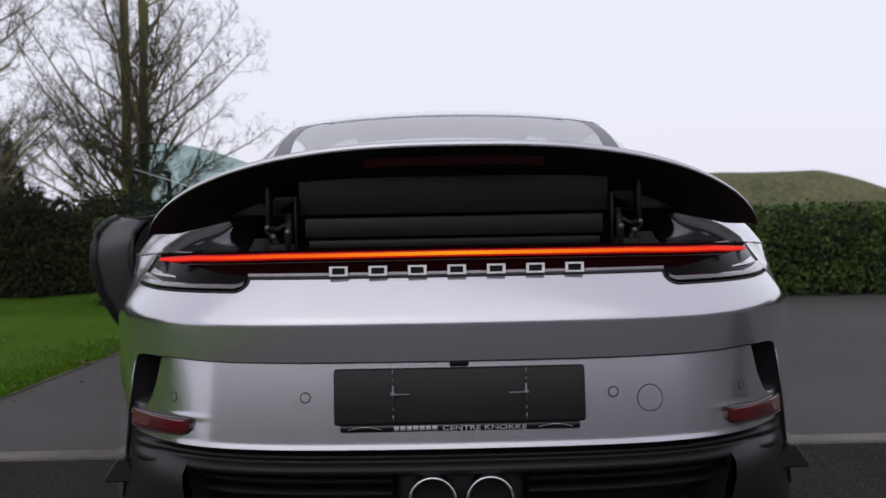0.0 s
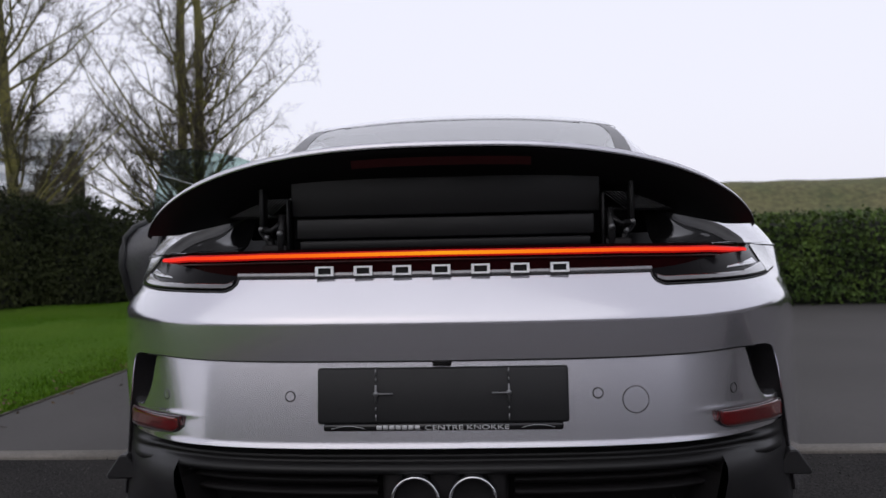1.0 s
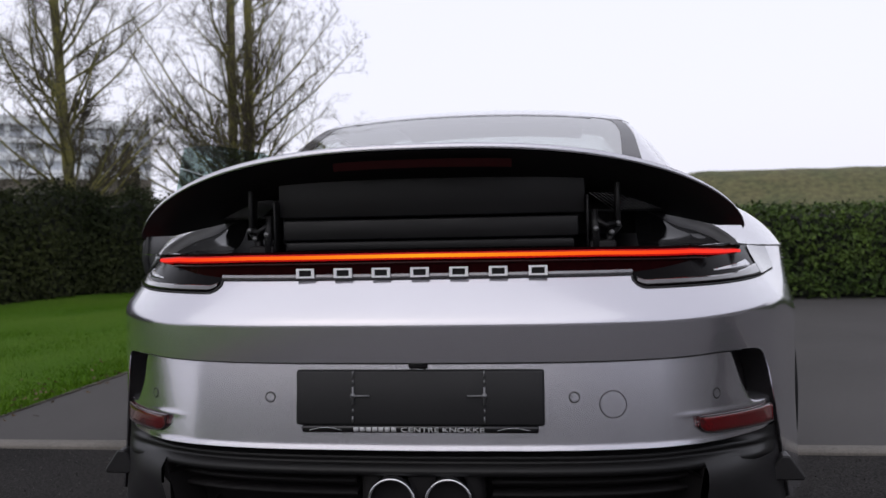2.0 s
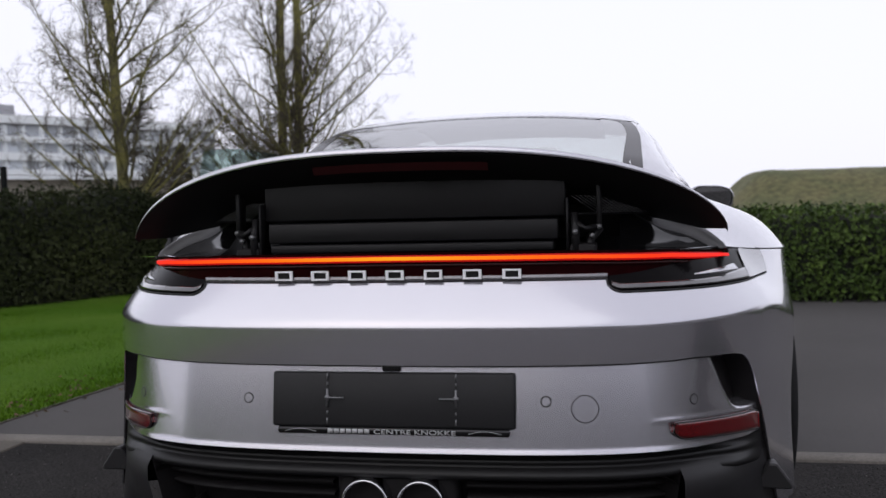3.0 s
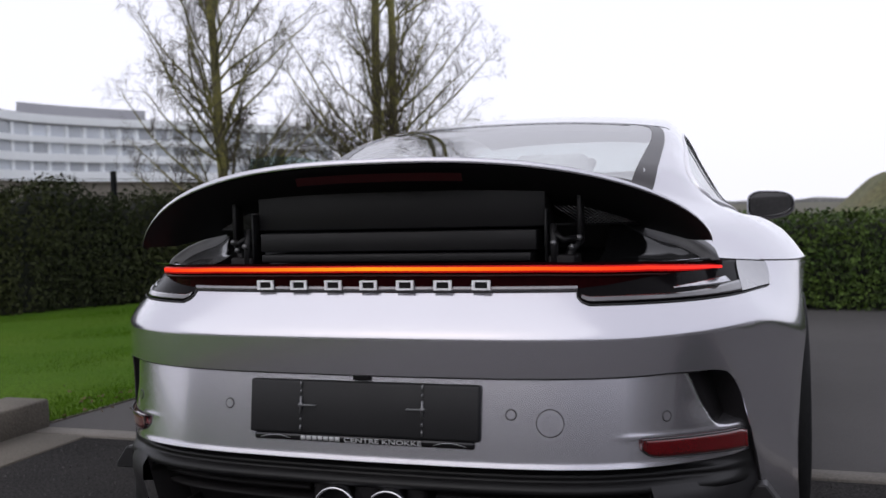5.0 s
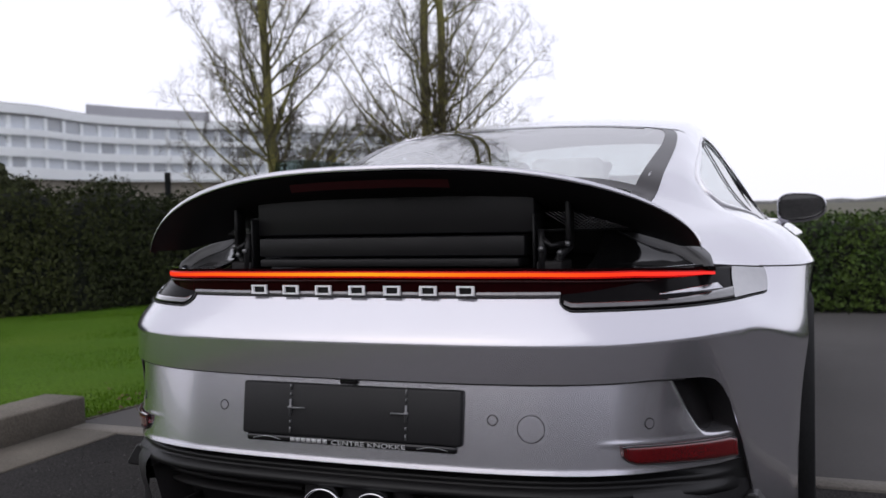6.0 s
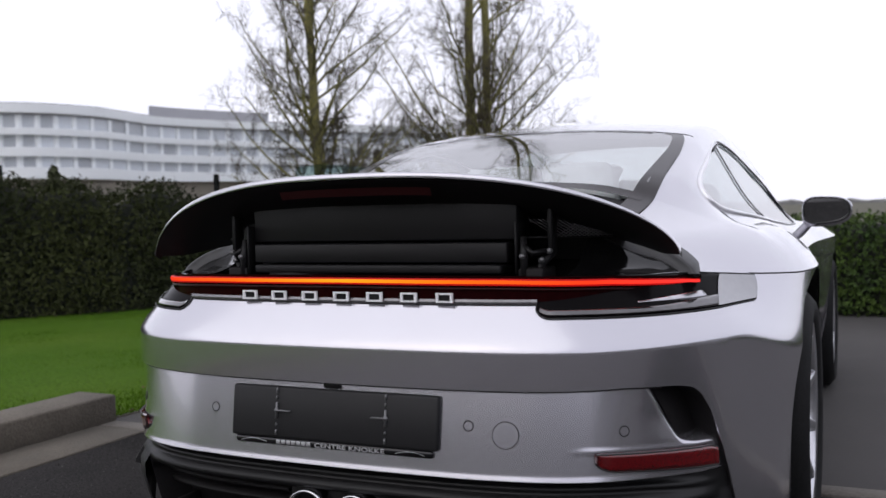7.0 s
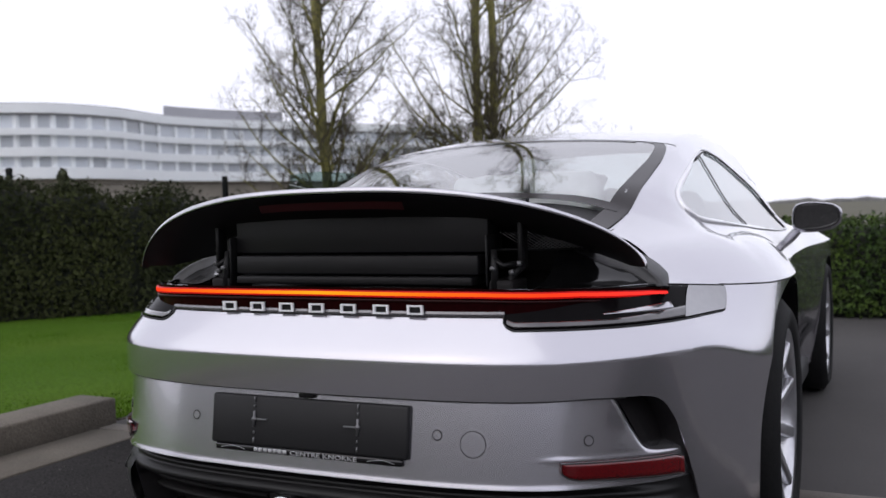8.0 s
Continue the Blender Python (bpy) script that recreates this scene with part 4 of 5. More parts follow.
# Black sheet in the slot: duct plastic and the shade of its depth
for sg in (1, -1):
    rows = []
    for k in range(9):
        z = 0.482 + 0.122 * k / 8
        sd = np.linspace(at_x(0.722 - (z - 0.535) * 0.42), at_y(0.40), 34)
        rows.append(skin(sd, z - droop(sd) * (1 - k / 8), -0.044 - 0.02 * step(0, 0.5, np.linspace(0, 1, 34))))
    g = np.stack(rows, 1)
    part("air_intake", one_side(([tuple(p) for p in g.reshape(-1, 3)], grid_faces(len(sd), 9)), sg), BLACK_MATT, car, "air intake slot, black for duct plastic and shade")
    # reflector with its rim
    sr = column(at_x(0.582), at_y(0.302), 0.012)
    q = (sr - sr[0]) / (sr[-1] - sr[0])
    lo = 0.428 + 0.016 * (1 - np.sqrt(np.clip(q / 0.10, 0, 1))) - 0.009 * q
    hi = 0.465 - 0.002 * q - 0.008 * step(0.93, 1.0, q)
    lo, hi = lo - droop(sr), hi - droop(sr)
    off_r = insert_in(sr, 0.445 - droop(sr)) + 0.009
    refl = part("reflector", one_side(skin_patch(sr, lo, hi, 5, off_r, False, 0.010), sg), REFLECTOR, car, "red rear reflector")
    loop = [tuple(p) for p in skin(sr, lo, off_r - 0.001)] + [tuple(p) for p in skin(sr, hi, off_r - 0.001)[::-1]]
    part("reflector_frame", tube([(sg * p[0], p[1], p[2]) for p in loop], 0.0018, 6, True), SEAL, refl)
    # parking sensors and tow cover
    for x, z, r in ((0.327, 0.516, 0.0105), (0.632, 0.505, 0.0105)) + (((0.407, 0.500, 0.028),) if sg > 0 else ()):
        on = lambda s, zz: Vector(skin(s, zz, float(insert_in(s, zz))))
        p = on(at_x(x), z)
        n = (on(at_x(x) + 0.004, z) - on(at_x(x) - 0.004, z)).cross(on(at_x(x), z + 0.004) - on(at_x(x), z - 0.004)).normalized()
        p.x, n.x = sg * p.x, sg * n.x
        m = Matrix.Translation(p) @ n.to_track_quat("Z", "Y").to_matrix().to_4x4()
        ring = [m @ Vector((r * math.cos(a), r * math.sin(a), 0)) for a in np.linspace(0, 2 * math.pi, 33)[:-1]]
        disc = bmesh.new()
        bmesh.ops.create_circle(disc, cap_ends=True, segments=28, radius=r - 0.001)
        turned(disc, m @ Matrix.Translation((0, 0, 0.0008)))
        cover = part("tow_cover" if r > 0.02 else "parking_sensor", disc, SILVER, car)
        part("gap_ring", tube(ring, 0.0011 if r > 0.02 else 0.0016, 5, True), SEAL, cover)

# number plate holder
holder = part("plate_holder", box((-0.265, -0.030, 0.460), (0.265, -0.012, 0.576), 0.006, 2), PLATE_BLACK, car, "empty black number plate holder")
for v in holder.data.vertices:
    v.co.y += 0.012 + (v.co.z - 0.52) * 0.13
strip_bm = box((-0.252, -0.026, 0.445), (0.252, -0.004, 0.4605), 0.003, 1)
foot = part("holder_foot", strip_bm, BLACK_GLOSS, holder, "glossy black lower strip with white lettering")
for sg in (-1, 1):
    for z, h in ((0.474, 0.006), (0.492, 0.003), (0.552, 0.003), (0.568, 0.006)):
        part("slot", box((sg * 0.140 - 0.0015, -0.0225, z - h), (sg * 0.140 + 0.0015, -0.0165, z + h)), SLOT_METAL, holder)
    part("slot", box((sg * 0.140 - 0.0022, -0.0225, 0.504), (sg * 0.140 + 0.0022, -0.0165, 0.541)), SLOT_METAL, holder)
    part("pin", box((sg * 0.140 - (0.006 if sg < 0 else 0.036), -0.0235, 0.5212), (sg * 0.140 + (0.036 if sg < 0 else 0.006), -0.0165, 0.5242)), SLOT_METAL, holder)
    screw, _ = lathe([(0, 0), (0.0, 0.006), (0.003, 0.0055), (0.004, 0)], 12, "y")
    part("screw", ([(x + sg * 0.140, -0.0195 - y, z + 0.523) for x, y, z in screw], _), SLOT_METAL, holder)


def lettering(words, size, at, width, material, parent):
    """Flat raised letters of the built-in font, facing backwards."""
    cu = bpy.data.curves.new("words", "FONT")
    cu.body, cu.size, cu.extrude = words, size, 0.0006
    cu.align_x = "LEFT"
    tmp = bpy.data.objects.new("words", cu)
    scene.collection.objects.link(tmp)
    bpy.context.view_layer.update()
    me = bpy.data.meshes.new_from_object(tmp.evaluated_get(bpy.context.evaluated_depsgraph_get()))
    bpy.data.objects.remove(tmp)
    xs = [v.co.x for v in me.vertices]
    k = width / (max(xs) - min(xs))
    for v in me.vertices:
        v.co = Vector((at[0] + (v.co.x - min(xs)) * k, at[1] - v.co.z, at[2] + v.co.y))
    me.materials.clear()
    me.materials.append(material)
    ob = new("lettering", me)
    ob.parent = parent
    return ob


lettering("CENTRE KNOKKE", 0.0135, (-0.037, -0.0272, 0.4478), 0.176, PRINT, foot)
for i in range(7):
    x0 = -0.139 + i * 0.0134
    part("brand_bar", box((x0, -0.0272, 0.4480), (x0 + 0.0108, -0.0262, 0.4572)), PRINT, foot)
for sg in (-1, 1):
    arc = [(sg * (0.165 + 0.07 * t), -0.0265, 0.4505 + 0.006 * math.sin(math.pi * t)) for t in np.linspace(0, 1, 9)]
    part("swoosh_line", tube(arc, 0.0006, 4), PRINT, foot)

for ob in holder.children:
    if ob.name.startswith(("slot", "screw", "pin")):
        for v in ob.data.vertices:
            v.co.y += (v.co.z - 0.52) * 0.13

# rear camera under the lid edge
part("rear_camera", box((-0.020, -0.012, 0.578), (0.020, 0.03, 0.594), 0.004, 2), BLACK_GLOSS, car)

# light band and lamps
s_in, s_out = at_x(0.468), at_y(0.578)
sb = column(0, at_y(0.366), 0.010)
sk = column(0, at_y(0.380), 0.010)
zc = np.interp(PX(sb), [0, 0.4, 0.65, 0.80, 0.83], [0.815, 0.8135, 0.808, 0.797, 0.792])
zk = np.interp(PX(sk), [0, 0.4, 0.65, 0.80, 0.83], [0.815, 0.8135, 0.808, 0.797, 0.792])


def band_ref(ss):
    """Height at which the lamp band takes its plan from the skin."""
    return 0.768 + 0.030 * step(at_x(0.40), at_x(0.76), ss)


BAND_REF = 0.768
part("lamp_band", welded(both(wall_patch(sk, np.interp(PX(sk), [0, 0.455, 0.47, 0.8], [0.7615, 0.760, 0.755, 0.752]), zk + 0.013, 8, 0.003, band_ref(sk)))), RED_DARK, car, "dark red glossy lamp band")

sg_mid = column(0, at_x(0.47), 0.012)
part("lens_strip", welded(both(wall_patch(sg_mid, 0.7625, 0.7765, 3, 0.0055, BAND_REF, 0.004))), LENS_DIM, car, "dim grey lens strip")


def lit_band_material():
    """The lit strip: orange in the middle, red to both ends, glowing."""
    m = mat("lit_light_band", (0.02, 0.002, 0.002), 0.6, spec=0.0)
    n, l = m.node_tree.nodes, m.node_tree.links
    b = n["Principled BSDF"]
    co, sep, ab, ramp = (n.new("ShaderNode" + k) for k in ("TexCoord", "SeparateXYZ", "Math", "ValToRGB"))
    ab.operation = "ABSOLUTE"
    l.new(co.outputs["Object"], sep.inputs[0])
    l.new(sep.outputs[0], ab.inputs[0])
    l.new(ab.outputs[0], ramp.inputs[0])
    e = ramp.color_ramp.elements
    e[0].position, e[0].color = 0.0, (1.0, 0.36, 0.012, 1)
    e[1].position, e[1].color = 0.71, (1.0, 0.040, 0.035, 1)
    e.new(0.30).color = (1.0, 0.145, 0.008, 1)
    e.new(0.55).color = (1.0, 0.045, 0.012, 1)
    l.new(ramp.outputs[0], b.inputs["Emission Color"])
    b.inputs["Emission Strength"].default_value = 1.1
    return m


BAND_LIT = lit_band_material()
# The band's red halo is added as a faintly glowing strip
BAND_HALO = mat("red_band_halo", (0.05, 0.002, 0.003), 0.4, spec=0.1, emit=(1.0, 0.012, 0.012), glow=0.42)
taper = 1 - 0.22 * step(at_x(0.70), sb[-1], sb)
bar = part("light_band", welded(both(wall_patch(sb, zc - 0.0038 * taper, zc + 0.0040 * taper, 4, 0.0095, band_ref(sb), 0.005))), BAND_LIT, car, "glowing orange-red light band")
part("band_halo", welded(both(wall_patch(sb, zc - 0.0076 * taper, zc + 0.0070 * taper, 4, 0.0080, band_ref(sb), 0.006))), BAND_HALO, bar, "red halo of the light band, built as a glowing strip")
part("lower_band", welded(both(wall_patch(sb, zc - 0.0165, zc - 0.0125, 3, 0.006, band_ref(sb), 0.004))), BRAKE_LAMP, car, "dark red strip")
for sg in (1, -1):
    sl = column(s_in, s_out, 0.008)
    q = (sl - s_in) / (s_out - s_in)
    low = 0.7395 + 0.016 * (1 - np.sqrt(np.clip(q / 0.035, 0, 1))) - 0.0025 * step(0.1, 0.5, q) + 0.003 * step(0.6, 0.95, q) + 0.062 * (1 - np.sqrt(np.clip((1 - q) / 0.07, 0, 1)))
    high = seam_z(sl) - 0.0015
    low = np.minimum(low, high - 0.002)
    lamp = part("tail_lamp", one_side(skin_patch(sl, low, high, 8, 0.0035, False, 0.006), sg), LAMP_BLACK, car, "glossy black tail lamp with smoked grey lens")
    s2 = column(s_in + 0.008, at_y(0.40), 0.006)
    l2 = np.interp(s2, sl, low) + 0.0048 - 0.0015 * step(0.5, 1.0, (s2 - s2[0]) / (s2[-1] - s2[0]))
    part("lamp_lens", one_side(skin_patch(s2, l2, l2 + 0.0105 + 0.011 * step(at_x(0.66), s2[-1], s2) ** 1.5, 4, 0.0068, False, 0.004), sg), LENS_CLEAR, lamp, "smoked grey lower lens")
    rows = []
    for u in np.linspace(0, 1, 8):
        se = np.linspace(at_y(0.365) + 0.095 * u, s_out - 0.004, 26)
        le = np.interp(se, sl, low) + 0.0035
        rows.append(skin(se, le + np.maximum(np.interp(se, sl, high) - 0.002 - le, 0.0005) * u, 0.0074))
    g = np.stack(rows, 1)
    part("lamp_end", one_side(([tuple(p) for p in g.reshape(-1, 3)], grid_faces(26, 8)), sg), LENS_GREY, lamp, "pale grey lamp end")
    s3 = column(at_x(0.69), at_y(0.352), 0.008)
    q3 = (s3 - s3[0]) / (s3[-1] - s3[0])
    part("lamp_bar", one_side(skin_patch(s3, 0.7625 - 0.004 * q3, 0.7650 + 0.010 * q3, 3, 0.0048, False, 0.003), sg), LENS_SILVER, lamp, "silvered lamp bar")
    outline = [tuple(p) for p in skin(sl, low - 0.001, 0.003)] + [tuple(p) for p in skin(sl, high, 0.003)[::-1]]
    part("lamp_gap", tube([(sg * p[0], p[1], p[2]) for p in outline], 0.0014, 5, True), SEAL, lamp)

# seven bright badge blocks in place of the maker's name
for i in range(7):
    x0 = -0.275 + i * (0.55 - 0.040) / 6
    s = at_x(abs(x0 + 0.02))
    y = float(skin(s, BAND_REF, 0)[1]) + 0.004
    blk = part("badge_block", joined(
        box((x0, y - 0.016, 0.7862), (x0 + 0.040, y - 0.010, 0.7900)),
        box((x0, y - 0.016, 0.7690), (x0 + 0.040, y - 0.010, 0.7728)),
        box((x0, y - 0.016, 0.7728), (x0 + 0.0060, y - 0.010, 0.7862)),
        box((x0 + 0.0340, y - 0.016, 0.7728), (x0 + 0.040, y - 0.010, 0.7862))), LETTER, car, smooth=False)
    # One black block covers the standoff and the shadow behind the letter
    part("standoff", box((x0 + 0.001, y - 0.0105, 0.7705), (x0 + 0.040, y + 0.002, 0.7890)), BLACK_MATT, blk, "black block for the standoff and the letter shadow", smooth=False)

# black bay under the raised spoiler
bay = [(-0.70, 0.44, 0.805), (-0.56, 0.20, 0.812), (-0.30, 0.125, 0.818), (0, 0.105, 0.820), (0.30, 0.125, 0.818), (0.56, 0.20, 0.812), (0.70, 0.44, 0.805)]
v = []
for x, y, z in bay:
    v += [(x, y - 0.015, z), (x, y + 0.02, z - 0.002), (x * 0.97, max(0.53, y + 0.1), z - 0.03), (x * 0.90, 0.60, 0.93 - 0.10 * abs(x))]
part("spoiler_bay", (v, grid_faces(7, 4)), BLACK_SATIN, car, "black bay below the spoiler")
steps = ((0.822, 0.842, 0.185, 0.335), (0.846, 0.893, 0.200, 0.345), (0.898, 1.00, 0.225, 0.362))
for z0, z1, y, hx in steps:
    part("telescopic_panel", box((-hx, y, z0), (hx, y + 0.09, z1), 0.004, 2), BLACK_SATIN, car, "matt black telescopic panel")
for sg in (1, -1):
    part("lift_arm", joined(box((sg * 0.436 - 0.006, 0.235, 0.862), (sg * 0.436 + 0.006, 0.275, 0.985), 0.003, 1),
                            tube([(sg * 0.436, 0.25, 0.870), (sg * 0.418, 0.235, 0.846), (sg * 0.404, 0.222, 0.800)], [0.013, 0.011, 0.010], 8)), BLACK_SATIN, car, "black lifting arm")
    part("lift_post", tube([(sg * 0.384, 0.205, 0.800), (sg * 0.384, 0.207, 0.862), (sg * 0.381, 0.212, 0.905)], [0.009, 0.010, 0.008], 8), BLACK_SATIN, car)
    part("lift_link", tube([(sg * 0.384, 0.208, 0.885), (sg * 0.405, 0.202, 0.868), (sg * 0.430, 0.232, 0.872)], 0.007, 8), BLACK_SATIN, car)
    for bx, by, bz in ((0.384, 0.196, 0.862), (0.420, 0.222, 0.852), (0.436, 0.231, 0.872)):
        part("lift_bolt", tube([(sg * bx, by - 0.006, bz), (sg * bx, by + 0.006, bz)], 0.0065, 10), SLOT_METAL, car)
    part("lift_plate", box((sg * 0.366 - 0.003, 0.20, 0.82), (sg * 0.366 + 0.003, 0.26, 0.94), 0.002, 1), BLACK_SATIN, car)
    wires = []
    for k in range(8, 22):
        for slope in (1, -1):
            a0, a1 = k * 0.0095, k * 0.0095 + slope * 0.058
            wires.append(tube([(sg * (0.355 + a0), 0.262 + 0.55 * a0, 0.902), (sg * (0.355 + a1), 0.262 + 0.55 * a1, 0.944)], 0.0012, 4))
    part("mesh_grille", joined(*wires), SLOT_METAL, car, "pale wire mesh behind the lifting gear")
    part("grille_frame", tube([(sg * 0.30, 0.236, 0.901), (sg * 0.58, 0.39, 0.901)], 0.004, 6), BLACK_SATIN, car)
    part("lift_bracket", box((sg * 0.40 - 0.03, 0.20, 0.795), (sg * 0.40 + 0.03, 0.30, 0.835), 0.006, 2), BLACK_MATT, car)
    # Added black screen hides the bright vent panel and keeps the bay dark
    part("bay_screen", box((sg * 0.36 - 0.16, 0.455, 0.84), (sg * 0.36 + 0.16, 0.47, 0.95), 0.003, 1), BLACK_MATT, car)
    # glossy side fairing rising inward, with a satin cover strip above its crest
    low_f, crest_line = [], []
    high_f = [(sg * x, y, 0.804) for x, y in ((0.702, 0.385), (0.706, 0.386), (0.722, 0.386), (0.734, 0.390), (0.738, 0.394), (0.735, 0.50))]
    for k in range(18):
        t = k / 17
        c2 = Vector((0.690 - 0.205 * t, float(np.interp(t, [0, 0.3, 1], [0.402, 0.420, 0.384])), 0.8145 + 0.089 * t**0.92 + 0.004 * math.sin(9 * t)))
        base = Vector((0.715 - 0.235 * t, 0.372 - 0.175 * t, 0.806 + 0.012 * t))
        for a, b in ((0, 0), (0.15, 0.03), (0.45, 0.16), (0.70, 0.40), (0.88, 0.75), (0.97, 0.96), (1, 1)):
            low_f.append((sg * (base.x + (c2.x - base.x) * a), base.y + (c2.y - base.y) * a, base.z + (c2.z - base.z) * b))
        c1 = c2 + Vector((0.030 * (1 - t), 0.030 - 0.040 * (1 - t), 0.012 + 0.020 * math.sin(math.pi * min(1, 0.15 + t * 0.85)) - 0.012 * (1 - t)))
        for p in (c2, c2 + Vector((0, 0.004, -0.002)), c2 + (c1 - c2) * 0.85, c1, c1 + Vector((0.006, 0.004, 0.0)), c1 + Vector((0.0, 0.11, 0.010))):
            high_f.append((sg * p.x, p.y, p.z))
        crest_line.append((sg * c2.x, c2.y - 0.001, c2.z))
    low_f += [(sg * 0.478, 0.384 - 0.19 * b, 0.818 + 0.085 * (1 - b)) for b in (1.0, 0.8, 0.6, 0.45, 0.3, 0.15, 0.0)]
    fair = part("side_fairing", (low_f, grid_faces(18, 7, flip=(sg > 0))), BLACK_GLOSS, car, "glossy black fairing beside the spoiler")
    part("fairing_strip", (high_f, grid_faces(19, 6, flip=(sg > 0))), GREY_PLASTIC, fair, "satin black cover strip")
    part("crest", tube(crest_line, 0.0017, 6), BLACK_GLOSS, fair)

# the raised spoiler
def wing_te(x):
    q = np.clip(abs(x) / 0.722, 0, 1)
    return 0.085 + 0.175 * q**2.4, 0.864 + 0.195 * (1 - q**2.6) ** 0.6


def wing_le(x):
    q = np.clip(abs(x) / 0.722, 0, 1)
    yt, zt = wing_te(x)
    return yt + 0.42 * (1 - q**3) + 0.022 * q**3, min(zt - 0.012, max(0.860, 0.950 - 0.20 * x * x))


xs = 0.722 * np.sin(np.linspace(-math.pi / 2, math.pi / 2, 81))
top, under = [], []
for x in xs:
    (y0, z0), (y1, z1) = wing_te(x), wing_le(x)
    th = 0.011 * (1 - (abs(x) / 0.722) ** 4) + 0.005
    for k in range(9):
        t = k / 8
        top.append((x, y0 + (y1 - y0) * t, z0 + (z1 - z0) * t + 0.012 * math.sin(math.pi * t)))
    top[-9:] = [(x, y0 - 0.002, z0 - th * 0.8)] + [(x, y0 - 0.003, z0 - th * 0.4)] + top[-9:]
    for k in range(9):
        t = k / 8
        under.append((x, y0 - 0.001 + (y1 - y0 + 0.001) * t, z0 - th + (z1 - z0 + th) * t - 0.030 * math.sin(math.pi * t) * (1 - (abs(x) / 0.722) ** 2)))
ends = []
for i in (0, 80):
    k = len(under)
    under += [top[i * 11 + j] for j in range(1, 10)]
    loop = [i * 9 + j for j in range(9)] + [k + j for j in range(8, -1, -1)]
    ends.append(tuple(loop[::-1] if i else loop))
spoiler = part("rear_spoiler", welded((top, grid_faces(81, 11))), SILVER, car, "raised silver rear spoiler")
part("spoiler_underside", welded((under, grid_faces(81, 9, flip=True) + ends)), BLACK_MATT, spoiler, "black underside")
v = []
for x in np.linspace(-0.20, 0.20, 21):
    y0, z0 = wing_te(x)
    v += [(x, y0 + 0.014, z0 - 0.034), (x, y0 + 0.024, z0 - 0.052)]
part("brake_light", (v, grid_faces(21, 2, flip=True)), BRAKE_LAMP, spoiler, "unlit dark red brake light")

# diffuser, exhaust
sd = column(0, at_y(0.50), 0.010)


def low_rows(rows, ss):
    g = np.stack([skin(ss, z - droop(ss), o) for z, o in rows], 1)
    return both(([tuple(p) for p in g.reshape(-1, 3)], grid_faces(len(ss), len(rows))))


sl2 = column(0, at_y(0.37), 0.010)
fade2 = 1 - step(at_y(0.17), at_y(0.32), sl2)
LIP_ROWS = ((0.340, -0.05), (0.344, 0.010), (0.348, 0.024), (0.356, 0.028), (0.364, 0.022), (0.372, 0.010), (0.3765, 0.004), (0.380, 0.006), (0.386, 0.006), (0.390, 0.001), (0.394, -0.006), (0.402, -0.010), (0.409, -0.010))
part("diffuser_lip", welded(low_rows([(z, (o + 0.010) * fade2 - 0.010) for z, o in LIP_ROWS], sl2)), LIP, car, "black plastic bumper lip")
part("diffuser", welded(low_rows([(0.12, -0.14), (0.17, -0.05), (0.30, -0.055), (0.350, -0.050), (0.360, -0.04)], column(0, at_x(0.63), 0.012))), BLACK_MATT, car, "black diffuser")
so = column(at_x(0.60), at_y(0.362), 0.008)
fade = 1 - step(at_y(0.13), at_y(0.31), so)
for sg in (1, -1):
    g = np.stack([skin(so, z - droop(so) * (z > 0.3), (o + 0.009) * fade - 0.009) for z, o in ((0.14, -0.02), (0.16, 0.040), (0.25, 0.052), (0.31, 0.052), (0.340, 0.0450), (0.354, 0.0335), (0.3640, 0.0245))], 1)
    inner = np.stack([skin(so[:1], np.array([z]), o) for z in (0.14, 0.25, 0.352) for o in (0.030, -0.02, -0.08)], 1)
    corner = part("bumper_corner", welded(one_side(([tuple(p) for p in g.reshape(-1, 3)], grid_faces(len(so), 7)), sg)), CORNER, car, "black bumper corner")
    part("corner_return", one_side(([tuple(p) for p in inner.reshape(-1, 3)], grid_faces(3, 3)), sg), BLACK_MATT, corner)
    curve = []
    for k in range(9):
        a = math.pi / 2 * k / 8
        xr, zr = 0.565 + 0.037 * math.sin(a), 0.310 + 0.037 * math.cos(a)
        for o in (0.028, 0.0, -0.05):
            curve.append(tuple(skin(at_x(xr), zr, o)))
    part("recess_curve", one_side((curve, grid_faces(9, 3, flip=True)), sg), BLACK_MATT, corner)
s5 = column(at_x(0.15), at_x(0.60), 0.012)
for z in (0.345, 0.315, 0.285):
    for sg in (1, -1):
        g = np.stack([skin(s5, zz + 0 * s5, o) for zz, o in ((z, -0.05), (z + 0.004, -0.012), (z + 0.012, -0.012), (z + 0.016, -0.05))], 1)
        part("diffuser_slat", welded(one_side(([tuple(p) for p in g.reshape(-1, 3)], grid_faces(len(s5), 4)), sg)), BLACK_MATT, car)
for x in (0.22, 0.36, 0.50):
    for sg in (1, -1):
        part("diffuser_fin", box((sg * x - 0.006, 0.03, 0.12), (sg * x + 0.006, 0.20, 0.26), 0.003, 1), BLACK_MATT, car)
part("exhaust_surround", box((-0.135, 0.010, 0.20), (0.135, 0.10, 0.370), 0.02, 3), BLACK_MATT, car)
